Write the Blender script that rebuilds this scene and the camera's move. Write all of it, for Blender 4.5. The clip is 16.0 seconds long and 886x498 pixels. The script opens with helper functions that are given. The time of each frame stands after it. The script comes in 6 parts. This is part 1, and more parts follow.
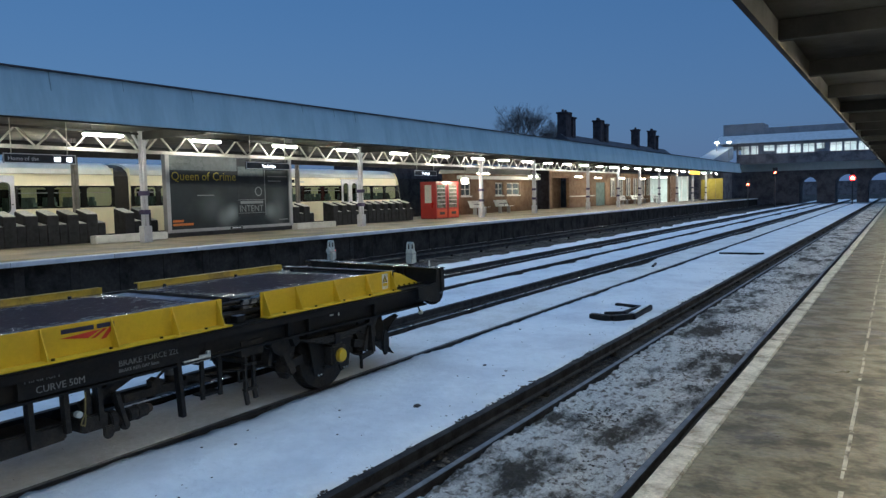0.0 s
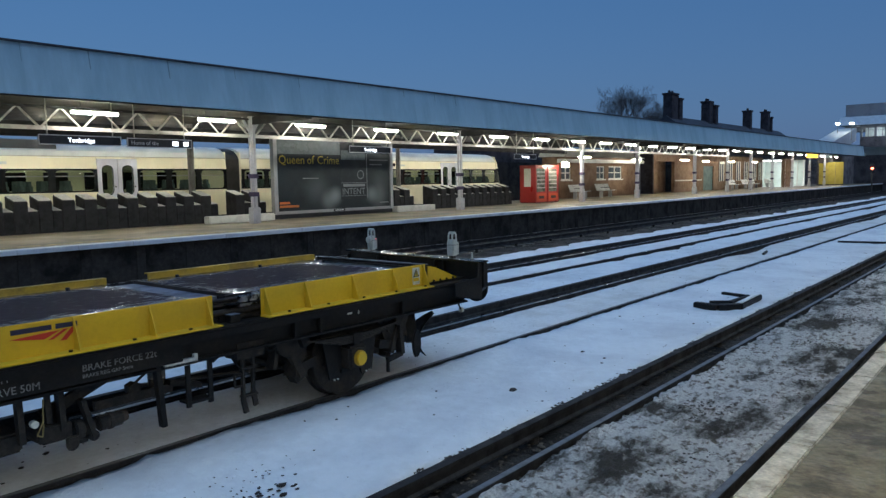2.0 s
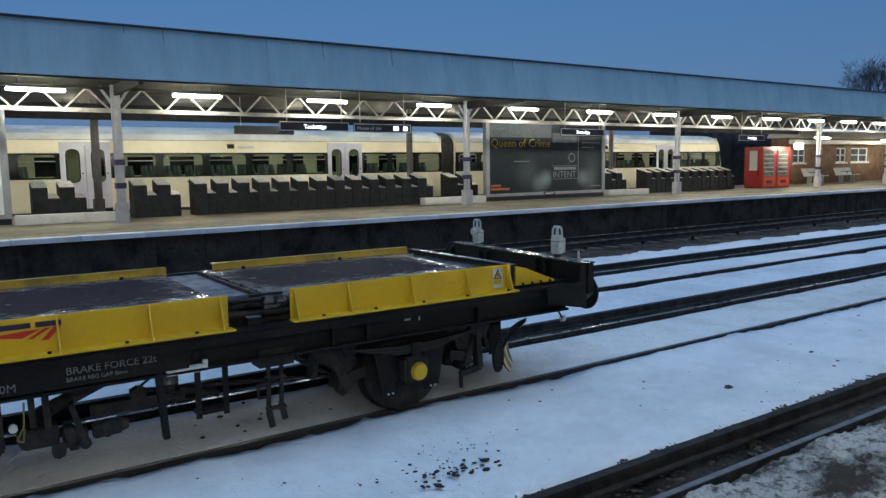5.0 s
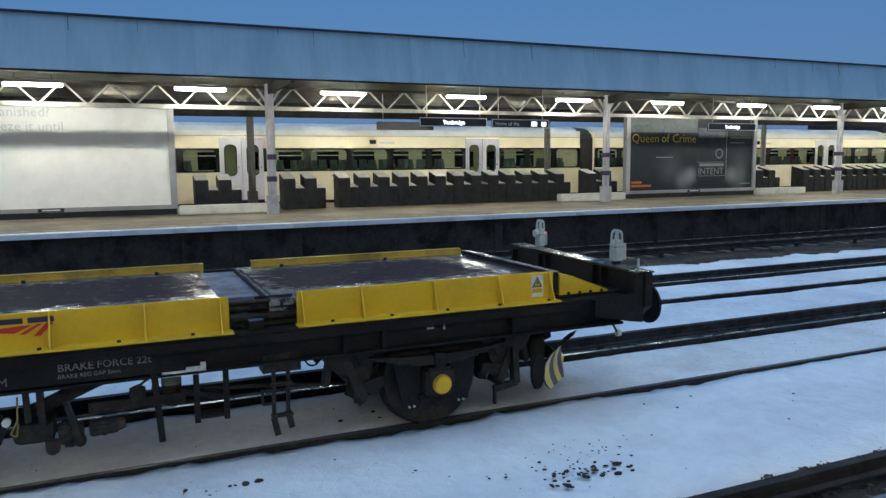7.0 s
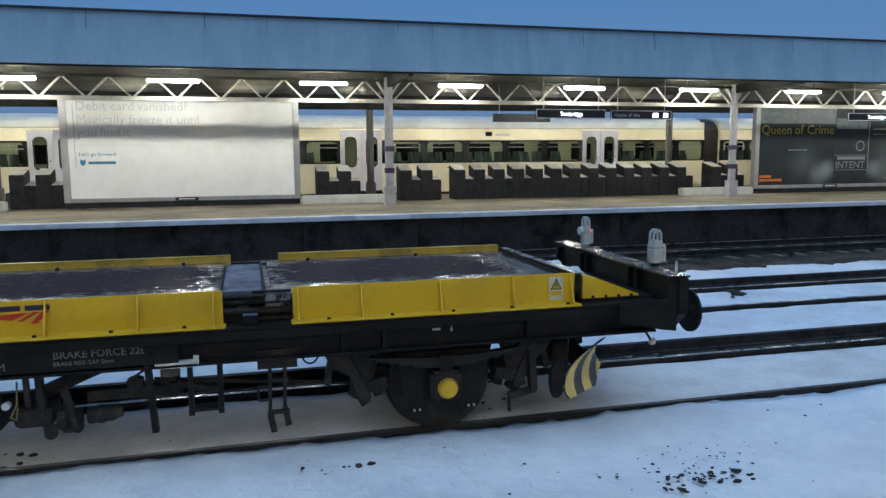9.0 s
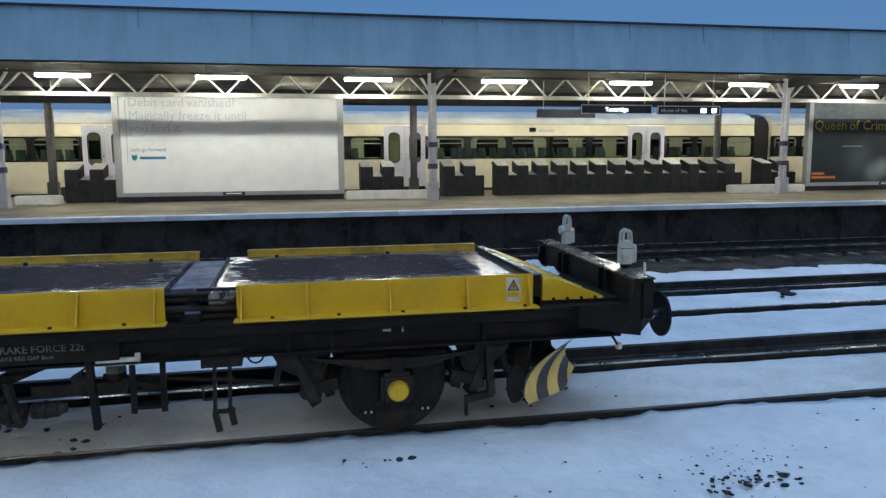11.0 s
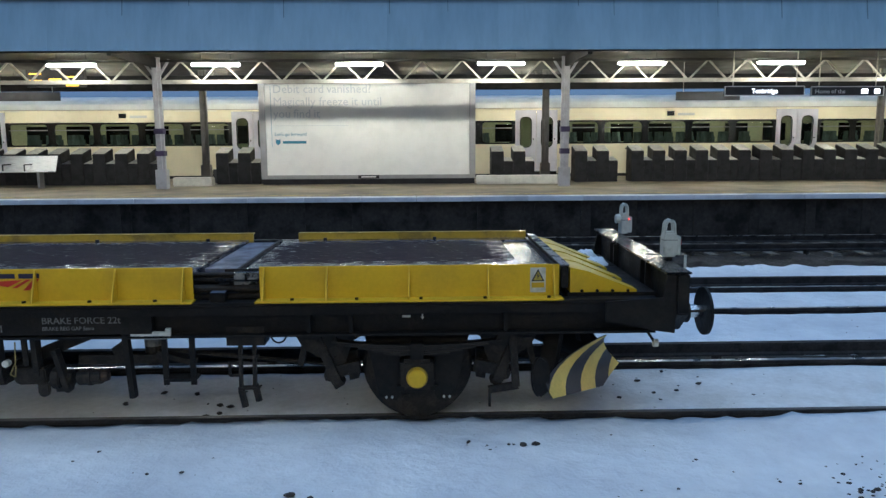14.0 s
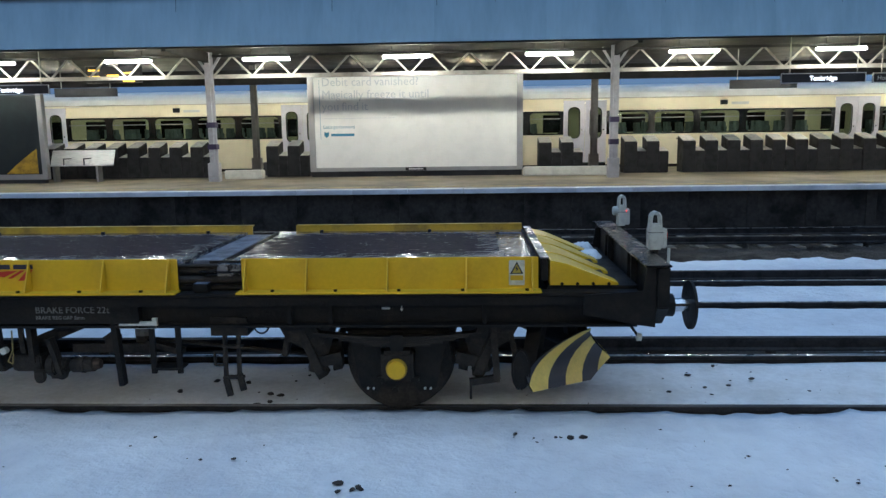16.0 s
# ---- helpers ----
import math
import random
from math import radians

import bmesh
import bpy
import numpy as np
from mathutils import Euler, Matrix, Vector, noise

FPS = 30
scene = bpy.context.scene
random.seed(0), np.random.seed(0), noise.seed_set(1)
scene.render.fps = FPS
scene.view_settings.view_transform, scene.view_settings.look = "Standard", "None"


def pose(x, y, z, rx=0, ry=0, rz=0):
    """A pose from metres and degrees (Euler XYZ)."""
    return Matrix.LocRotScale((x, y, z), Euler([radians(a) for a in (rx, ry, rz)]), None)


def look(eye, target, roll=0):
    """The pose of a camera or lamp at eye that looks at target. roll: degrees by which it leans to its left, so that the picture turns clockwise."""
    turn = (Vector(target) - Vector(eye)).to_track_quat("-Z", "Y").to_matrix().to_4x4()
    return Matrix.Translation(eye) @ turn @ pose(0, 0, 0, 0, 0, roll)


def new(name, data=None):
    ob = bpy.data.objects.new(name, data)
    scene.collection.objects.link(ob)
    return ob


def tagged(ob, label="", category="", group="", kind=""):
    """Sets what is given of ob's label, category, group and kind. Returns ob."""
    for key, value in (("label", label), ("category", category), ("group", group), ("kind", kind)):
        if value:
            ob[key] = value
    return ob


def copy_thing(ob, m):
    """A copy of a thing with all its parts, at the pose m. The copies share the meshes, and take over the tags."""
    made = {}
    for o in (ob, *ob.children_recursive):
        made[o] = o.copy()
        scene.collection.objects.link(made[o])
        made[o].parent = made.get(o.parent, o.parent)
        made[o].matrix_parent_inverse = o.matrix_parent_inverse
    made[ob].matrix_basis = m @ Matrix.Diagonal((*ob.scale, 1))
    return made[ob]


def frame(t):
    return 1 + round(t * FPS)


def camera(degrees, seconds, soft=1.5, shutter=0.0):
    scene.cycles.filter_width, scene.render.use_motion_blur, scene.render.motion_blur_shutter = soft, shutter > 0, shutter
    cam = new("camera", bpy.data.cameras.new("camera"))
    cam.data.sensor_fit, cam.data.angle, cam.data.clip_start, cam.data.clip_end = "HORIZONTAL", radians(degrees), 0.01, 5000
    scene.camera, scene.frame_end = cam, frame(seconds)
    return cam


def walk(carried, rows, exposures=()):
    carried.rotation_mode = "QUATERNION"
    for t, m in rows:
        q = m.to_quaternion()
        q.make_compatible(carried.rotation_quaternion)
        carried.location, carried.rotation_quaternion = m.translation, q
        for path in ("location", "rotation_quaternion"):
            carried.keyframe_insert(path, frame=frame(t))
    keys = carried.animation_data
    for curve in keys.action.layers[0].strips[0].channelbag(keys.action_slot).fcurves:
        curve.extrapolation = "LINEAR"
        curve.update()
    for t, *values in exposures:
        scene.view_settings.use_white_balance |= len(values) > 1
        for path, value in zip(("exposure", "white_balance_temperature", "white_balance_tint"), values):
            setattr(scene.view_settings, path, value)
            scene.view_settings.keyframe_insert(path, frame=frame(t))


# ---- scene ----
# World: x runs along the tracks, y across them towards the island platform, z = 0 at the rail tops.
cam = camera(62.05, 16.0, soft=1.4)
EYE = (0.0, 0.0, 2.45)

# seconds, yaw, pitch, roll
PATH = [
    (0.0, -58.10, -4.18, 1.19),
    (0.5, -56.46, -4.50, 1.11),
    (1.0, -54.96, -4.80, 1.15),
    (1.5, -53.28, -5.08, 1.16),
    (2.0, -50.43, -5.30, 1.00),
    (2.5, -47.63, -5.57, 1.05),
    (3.0, -44.46, -5.69, 1.09),
    (3.5, -41.53, -5.86, 1.05),
    (4.0, -39.02, -6.00, 1.11),
    (6.5, -26.48, -6.62, 0.59),
    (7.0, -23.67, -6.54, 0.62),
    (7.5, -21.09, -6.59, 0.33),
    (8.0, -18.44, -6.78, 0.31),
    (8.5, -16.53, -6.91, 0.54),
    (9.0, -14.78, -7.06, 0.44),
    (11.5, -11.23, -7.43, 0.38),
    (12.0, -10.62, -7.65, 0.45),
    (12.5, -8.07, -7.96, 0.64),
    (13.0, -4.96, -8.18, 0.69),
    (13.5, -2.70, -8.37, 0.74),
    (14.0, -1.37, -8.48, 0.33),
    (14.5, -0.49, -8.68, 0.17),
    (15.0, 0.67, -8.87, 0.24),
    (15.5, 1.54, -8.96, 0.79),
    (16.0, 2.25, -9.08, 0.79),
]
EXPOSURE = 1.0
walk(cam, [(t, pose(*EYE, 90 + p, r, y)) for t, y, p, r in PATH],
     exposures=[(t, EXPOSURE + e, 5460, 11) for t, e in ((0.0, -0.03), (1.0, -0.08), (4.0, -0.08), (6.5, 0.18), (9.0, 0.18), (11.5, 0.13), (16.0, 0.11))])

# ---- sky and light ----
world = bpy.data.worlds.new("dusk_sky")
scene.world = world
world.use_nodes = True
wn, wl = world.node_tree.nodes, world.node_tree.links
sky = wn.new("ShaderNodeTexSky")
sky.sky_type = "NISHITA"
sky.sun_disc = False
SUN_EL, SUN_ROT = 5.0, 200.0
sky.sun_elevation, sky.sun_rotation = radians(SUN_EL), radians(SUN_ROT)
sky.air_density, sky.dust_density, sky.ozone_density = 1.0, 1.6, 2.6
wn["Background"].inputs["Strength"].default_value = 0.062
# an even blue-hour overcast veils the clear sky
veil = wn.new("ShaderNodeMix")
veil.data_type = "RGBA"
veil.inputs["Factor"].default_value = 0.72
coord, parts, rise, depth_ = wn.new("ShaderNodeTexCoord"), wn.new("ShaderNodeSeparateXYZ"), wn.new("ShaderNodeMapRange"), wn.new("ShaderNodeMix")
wl.new(coord.outputs["Generated"], parts.inputs[0])
rise.inputs["From Min"].default_value, rise.inputs["From Max"].default_value = 0.02, 0.30
wl.new(parts.outputs["Z"], rise.inputs["Value"])
depth_.data_type = "RGBA"
depth_.inputs["A"].default_value, depth_.inputs["B"].default_value = (0.86, 1.50, 2.80, 1), (0.54, 1.27, 2.60, 1)
wl.new(rise.outputs["Result"], depth_.inputs["Factor"])
wl.new(depth_.outputs["Result"], veil.inputs["B"])
wl.new(sky.outputs["Color"], veil.inputs["A"])
wl.new(veil.outputs["Result"], wn["Background"].inputs["Color"])

sun = new("sun", bpy.data.lights.new("sun", "SUN"))
sun.data.energy, sun.data.angle, sun.data.color = 0.50, radians(70), (0.70, 0.88, 1.0)
sun.matrix_basis = look((math.sin(radians(SUN_ROT)) * 14, math.cos(radians(SUN_ROT)) * 14, 60), (0, 0, 0))


# ---- materials ----
def mat(name, col, rough=0.6, metal=0.0, var=0.18, scale=2.0, fine=35.0, bump=0.15, col2=None, mix=(0.45, 0.62), rvar=0.12, coat=0.0, depth=0.01, stretch=None, rrange=(0.3, 0.7)):
    m = bpy.data.materials.new(name)
    m.use_nodes = True
    n, l = m.node_tree.nodes, m.node_tree.links
    b = n["Principled BSDF"]
    b.inputs["Metallic"].default_value = metal
    b.inputs["Coat Weight"].default_value = coat
    tc, info = n.new("ShaderNodeTexCoord"), n.new("ShaderNodeObjectInfo")
    add = n.new("ShaderNodeVectorMath")
    add.operation = "MULTIPLY_ADD"
    add.inputs[1].default_value = (17.0, 31.0, 11.0)
    l.new(info.outputs["Random"], add.inputs[0])
    l.new(tc.outputs["Object"], add.inputs[2])
    vec = add.outputs[0]
    if stretch:
        st = n.new("ShaderNodeVectorMath")
        st.operation = "MULTIPLY"
        st.inputs[1].default_value = stretch
        l.new(vec, st.inputs[0])
        vec = st.outputs[0]
    big, small = n.new("ShaderNodeTexNoise"), n.new("ShaderNodeTexNoise")
    for node, sc, det in ((big, scale, 6), (small, fine, 5)):
        node.inputs["Scale"].default_value = sc
        node.inputs["Detail"].default_value = det
        node.inputs["Roughness"].default_value = 0.62
        l.new(vec, node.inputs["Vector"])
    ramp = n.new("ShaderNodeMapRange")
    ramp.inputs["From Min"].default_value, ramp.inputs["From Max"].default_value = mix
    l.new(big.outputs["Fac"], ramp.inputs["Value"])
    mx = n.new("ShaderNodeMix")
    mx.data_type = "RGBA"
    c2 = col2 or tuple(c * (1 - var * 1.6) for c in col)
    mx.inputs["A"].default_value, mx.inputs["B"].default_value = (*col, 1), (*c2, 1)
    l.new(ramp.outputs["Result"], mx.inputs["Factor"])
    hsv = n.new("ShaderNodeHueSaturation")
    val = n.new("ShaderNodeMapRange")
    val.inputs["From Min"].default_value, val.inputs["From Max"].default_value = 0.25, 0.75
    val.inputs["To Min"].default_value, val.inputs["To Max"].default_value = 1 - var, 1 + var
    l.new(small.outputs["Fac"], val.inputs["Value"])
    l.new(val.outputs["Result"], hsv.inputs["Value"])
    l.new(mx.outputs["Result"], hsv.inputs["Color"])
    l.new(hsv.outputs["Color"], b.inputs["Base Color"])
    rr = n.new("ShaderNodeMapRange")
    rr.inputs["From Min"].default_value, rr.inputs["From Max"].default_value = rrange
    rr.inputs["To Min"].default_value, rr.inputs["To Max"].default_value = max(0.02, rough - rvar), min(1, rough + rvar)
    l.new(big.outputs["Fac"], rr.inputs["Value"])
    l.new(rr.outputs["Result"], b.inputs["Roughness"])
    if bump:
        bp = n.new("ShaderNodeBump")
        bp.inputs["Strength"].default_value, bp.inputs["Distance"].default_value = bump, depth
        l.new(small.outputs["Fac"], bp.inputs["Height"])
        l.new(bp.outputs["Normal"], b.inputs["Normal"])
    return m


def glow(name, col, strength):
    m = bpy.data.materials.new(name)
    m.use_nodes = True
    b = m.node_tree.nodes["Principled BSDF"]
    b.inputs["Base Color"].default_value = (*col, 1)
    b.inputs["Emission Color"].default_value = (*col, 1)
    b.inputs["Emission Strength"].default_value = strength
    return m


def glass(name, col=(0.9, 0.95, 0.93), rough=0.02):
    m = bpy.data.materials.new(name)
    m.use_nodes = True
    b = m.node_tree.nodes["Principled BSDF"]
    b.inputs["Base Color"].default_value = (*col, 1)
    b.inputs["Roughness"].default_value = rough
    b.inputs["Transmission Weight"].default_value = 1.0
    b.inputs["IOR"].default_value = 1.1
    return m


def striped(name, a, b2, scale, turn):
    m = mat(name, a, 0.45, var=0.1, bump=0.05)
    n, l = m.node_tree.nodes, m.node_tree.links
    tc, mp, wv, mx = n.new("ShaderNodeTexCoord"), n.new("ShaderNodeMapping"), n.new("ShaderNodeTexWave"), n.new("ShaderNodeMix")
    mp.inputs["Rotation"].default_value = [radians(v) for v in turn]
    wv.inputs["Scale"].default_value = scale
    mx.data_type = "RGBA"
    rp = n.new("ShaderNodeMath")
    rp.operation = "GREATER_THAN"
    rp.inputs[1].default_value = 0.5
    l.new(tc.outputs["UV"], mp.inputs["Vector"])
    l.new(mp.outputs["Vector"], wv.inputs["Vector"])
    l.new(wv.outputs["Fac"], rp.inputs[0])
    l.new(rp.outputs[0], mx.inputs["Factor"])
    hs = n["Hue/Saturation/Value"]
    l.new(hs.outputs["Color"], mx.inputs["A"])
    mx.inputs["B"].default_value = (*b2, 1)
    l.new(mx.outputs["Result"], n["Principled BSDF"].inputs["Base Color"])
    return m


SNOW = mat("snow", (0.76, 0.80, 0.84), 0.75, var=0.06, scale=0.7, fine=6.5, bump=0.8, depth=0.06, col2=(0.60, 0.63, 0.68), mix=(0.42, 0.66))
# wagon's shade and warm lamplight are put into this greyer snow colour
SNOW_SHADE = mat("snow_between_rails", (0.72, 0.73, 0.735), 0.8, var=0.10, scale=1.2, fine=14, bump=0.5, depth=0.035, col2=(0.60, 0.60, 0.59))
SNOW_DIRTY = mat("dirty_snow_on_ballast", (0.74, 0.73, 0.70), 0.85, var=0.3, scale=11.0, fine=38, bump=1.0, depth=0.06, col2=(0.19, 0.16, 0.125), mix=(0.50, 0.63))


def thawed(m, scale, lo, hi, dirt, stretch):
    """Broad bare patches where the snow has gone from the ballast."""
    n, l = m.node_tree.nodes, m.node_tree.links
    tc, st, nz, rg, mx = n.new("ShaderNodeTexCoord"), n.new("ShaderNodeVectorMath"), n.new("ShaderNodeTexNoise"), n.new("ShaderNodeMapRange"), n.new("ShaderNodeMix")
    st.operation = "MULTIPLY"
    st.inputs[1].default_value = stretch
    l.new(tc.outputs["Object"], st.inputs[0])
    l.new(st.outputs[0], nz.inputs["Vector"])
    nz.inputs["Scale"].default_value, nz.inputs["Detail"].default_value, nz.inputs["Roughness"].default_value = scale, 9.0, 0.72
    rg.inputs["From Min"].default_value, rg.inputs["From Max"].default_value = lo, hi
    l.new(nz.outputs["Fac"], rg.inputs["Value"])
    mx.data_type = "RGBA"
    mx.inputs["B"].default_value = (*dirt, 1)
    l.new(rg.outputs["Result"], mx.inputs["Factor"])
    l.new(n["Hue/Saturation/Value"].outputs["Color"], mx.inputs["A"])
    l.new(mx.outputs["Result"], n["Principled BSDF"].inputs["Base Color"])


thawed(SNOW_DIRTY, 1.15, 0.475, 0.585, (0.062, 0.055, 0.042), (0.55, 1.0, 1.0))
BALLAST = mat("dark_ballast", (0.05, 0.045, 0.04), 0.8, var=0.5, scale=1.0, fine=16, bump=1.0, depth=0.06)
RAIL = mat("rusty_rail", (0.030, 0.029, 0.030), 0.7, metal=0.0, var=0.3, scale=5)
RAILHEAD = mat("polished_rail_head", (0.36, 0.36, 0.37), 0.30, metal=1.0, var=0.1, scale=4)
# sky reflection on these heads is put into the bluish base colour
RAILDULL = mat("sky_tinted_wet_rail_head", (0.16, 0.17, 0.19), 0.5, var=0.2, scale=4)
RAILDARK = mat("dark_rail_head", (0.05, 0.048, 0.047), 0.42, var=0.3, scale=3)
SLEEPER = mat("concrete_sleeper", (0.17, 0.16, 0.14), 0.8, var=0.3)
PLAT = mat("wet_platform_concrete", (0.25, 0.218, 0.125), 0.5, var=0.35, scale=4.4, fine=30, bump=0.6, col2=(0.125, 0.108, 0.066), mix=(0.47, 0.58), rvar=0.25, stretch=(1.0, 0.8, 1))
thawed(PLAT, 2.2, 0.52, 0.60, (0.085, 0.073, 0.045), (1.0, 0.7, 1.0))
PLAT_FAR = mat("platform_asphalt", (0.185, 0.150, 0.088), 0.5, var=0.2, scale=0.5, fine=20, bump=0.15, col2=(0.105, 0.090, 0.062))
COPING = mat("painted_coping", (0.70, 0.66, 0.55), 0.65, var=0.3, scale=5.0, fine=38, bump=0.5, col2=(0.30, 0.26, 0.18), mix=(0.45, 0.66))
COPING_FAR = mat("white_coping", (0.72, 0.74, 0.76), 0.6, var=0.1, scale=1.0, col2=(0.55, 0.56, 0.58))
YELLOWLINE = mat("worn_yellow_line", (0.50, 0.38, 0.10), 0.6, var=0.3, scale=4, col2=(0.2, 0.17, 0.10))
WHITELINE = mat("worn_white_line", (0.62, 0.59, 0.48), 0.6, var=0.3, scale=5, col2=(0.16, 0.14, 0.10), mix=(0.5, 0.6))
WALLDARK = mat("sooty_platform_wall", (0.048, 0.042, 0.036), 0.85, var=0.35, scale=1.1, fine=9, bump=0.3, col2=(0.020, 0.018, 0.016), depth=0.02)
FASCIA = mat("painted_canopy_fascia", (0.37, 0.51, 0.57), 0.55, var=0.06, scale=0.7, fine=6, bump=0.05, col2=(0.31, 0.44, 0.50), stretch=(1.5, 1, 0.25))
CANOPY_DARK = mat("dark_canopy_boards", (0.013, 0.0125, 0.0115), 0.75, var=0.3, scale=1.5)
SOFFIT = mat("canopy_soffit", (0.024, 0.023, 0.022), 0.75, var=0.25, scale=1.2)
STEELWHITE = mat("white_painted_steel", (0.46, 0.45, 0.40), 0.5, var=0.12, scale=4, col2=(0.34, 0.32, 0.27))
POSTGREY = mat("pale_grey_painted_column", (0.50, 0.50, 0.52), 0.5, var=0.1, scale=4)
PURPLE = mat("dark_purple_band", (0.05, 0.035, 0.09), 0.5)
GREYFRAME = mat("grey_aluminium_frame", (0.42, 0.42, 0.42), 0.4, metal=0.5, var=0.08)
DARKFRAME = mat("dark_frame", (0.03, 0.03, 0.032), 0.45)
PAPER = mat("white_poster_paper", (0.90, 0.90, 0.86), 0.55, var=0.03, bump=0)
PAPERSHADE = mat("dim_grey_print", (0.20, 0.21, 0.21), 0.55, var=0.03, bump=0)
INKBLUE = mat("pale_grey_print", (0.66, 0.685, 0.71), 0.6, var=0.03, bump=0)
INKTEAL = mat("teal_print", (0.05, 0.24, 0.36), 0.6, var=0.03, bump=0)
INKDARK = mat("dark_print", (0.03, 0.03, 0.035), 0.6, var=0.03, bump=0)
INKWHITE = mat("white_print", (0.85, 0.85, 0.85), 0.5, var=0.03, bump=0)
INKGOLD = mat("gold_print", (0.50, 0.40, 0.04), 0.5, var=0.05, bump=0)
INKORANGE = mat("orange_print", (0.55, 0.16, 0.03), 0.5, var=0.05, bump=0)
POSTER = mat("dark_stormy_poster", (0.005, 0.010, 0.012), 0.5, var=0.3, scale=0.9, fine=4, bump=0, col2=(0.022, 0.030, 0.030), mix=(0.5, 0.8))
def misty(m, spots):
    """Soft pale printed patches round the given points (x, z, radius, amount) of the poster."""
    n, l = m.node_tree.nodes, m.node_tree.links
    tc, b = n.new("ShaderNodeTexCoord"), n["Principled BSDF"]
    last = n["Hue/Saturation/Value"].outputs["Color"]
    for x, z, r, amount in spots:
        d, k, mx = n.new("ShaderNodeVectorMath"), n.new("ShaderNodeMapRange"), n.new("ShaderNodeMix")
        d.operation = "DISTANCE"
        d.inputs[1].default_value = (x, 0.0, z)
        l.new(tc.outputs["Object"], d.inputs[0])
        k.interpolation_type = "SMOOTHSTEP"
        k.inputs["From Min"].default_value, k.inputs["From Max"].default_value = r, 0.0
        k.inputs["To Max"].default_value = amount
        l.new(d.outputs["Value"], k.inputs["Value"])
        mx.data_type = "RGBA"
        mx.inputs["B"].default_value = (0.5, 0.55, 0.55, 1)
        l.new(k.outputs["Result"], mx.inputs["Factor"])
        l.new(last, mx.inputs["A"])
        last = mx.outputs["Result"]
    l.new(last, b.inputs["Base Color"])


misty(POSTER, ((3.55, 0.95, 0.55, 0.32), (3.25, 0.78, 0.7, 0.22), (3.0, 0.66, 0.6, 0.15), (2.4, 1.2, 1.0, 0.10), (5.80, 0.95, 0.55, 0.28), (6.3, 0.8, 0.8, 0.20), (6.4, 1.5, 0.9, 0.08), (6.6, 3.2, 1.2, 0.06)))
POSTERBOOK = mat("dark_poster_panel", (0.006, 0.009, 0.011), 0.5, var=0.2, scale=1.2, fine=5, bump=0, col2=(0.02, 0.026, 0.028))
POSTERSKY = mat("grey_stormy_poster_sky", (0.16, 0.18, 0.18), 0.25, var=0.15, scale=0.8, fine=4, bump=0, col2=(0.09, 0.11, 0.11))
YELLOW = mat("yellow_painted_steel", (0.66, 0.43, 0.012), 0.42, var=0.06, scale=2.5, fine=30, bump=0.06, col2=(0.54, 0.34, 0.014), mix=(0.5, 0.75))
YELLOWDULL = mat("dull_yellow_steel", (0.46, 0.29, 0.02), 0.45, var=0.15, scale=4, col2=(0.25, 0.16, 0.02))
BLACKST = mat("black_painted_steel", (0.0075, 0.0075, 0.0078), 0.55, var=0.4, scale=5, fine=26, bump=0.5, col2=(0.015, 0.013, 0.011))
BLACKGREASE = mat("greasy_black_running_gear", (0.017, 0.0155, 0.014), 0.55, var=0.4, scale=8, fine=40, bump=0.6, col2=(0.036, 0.030, 0.024))
DECK = mat("wet_purple_grey_deck_mat", (0.024, 0.020, 0.029), 0.42, var=0.3, scale=9, fine=34, bump=0.5, col2=(0.018, 0.015, 0.022), rvar=0.36, depth=0.006, rrange=(0.36, 0.46))


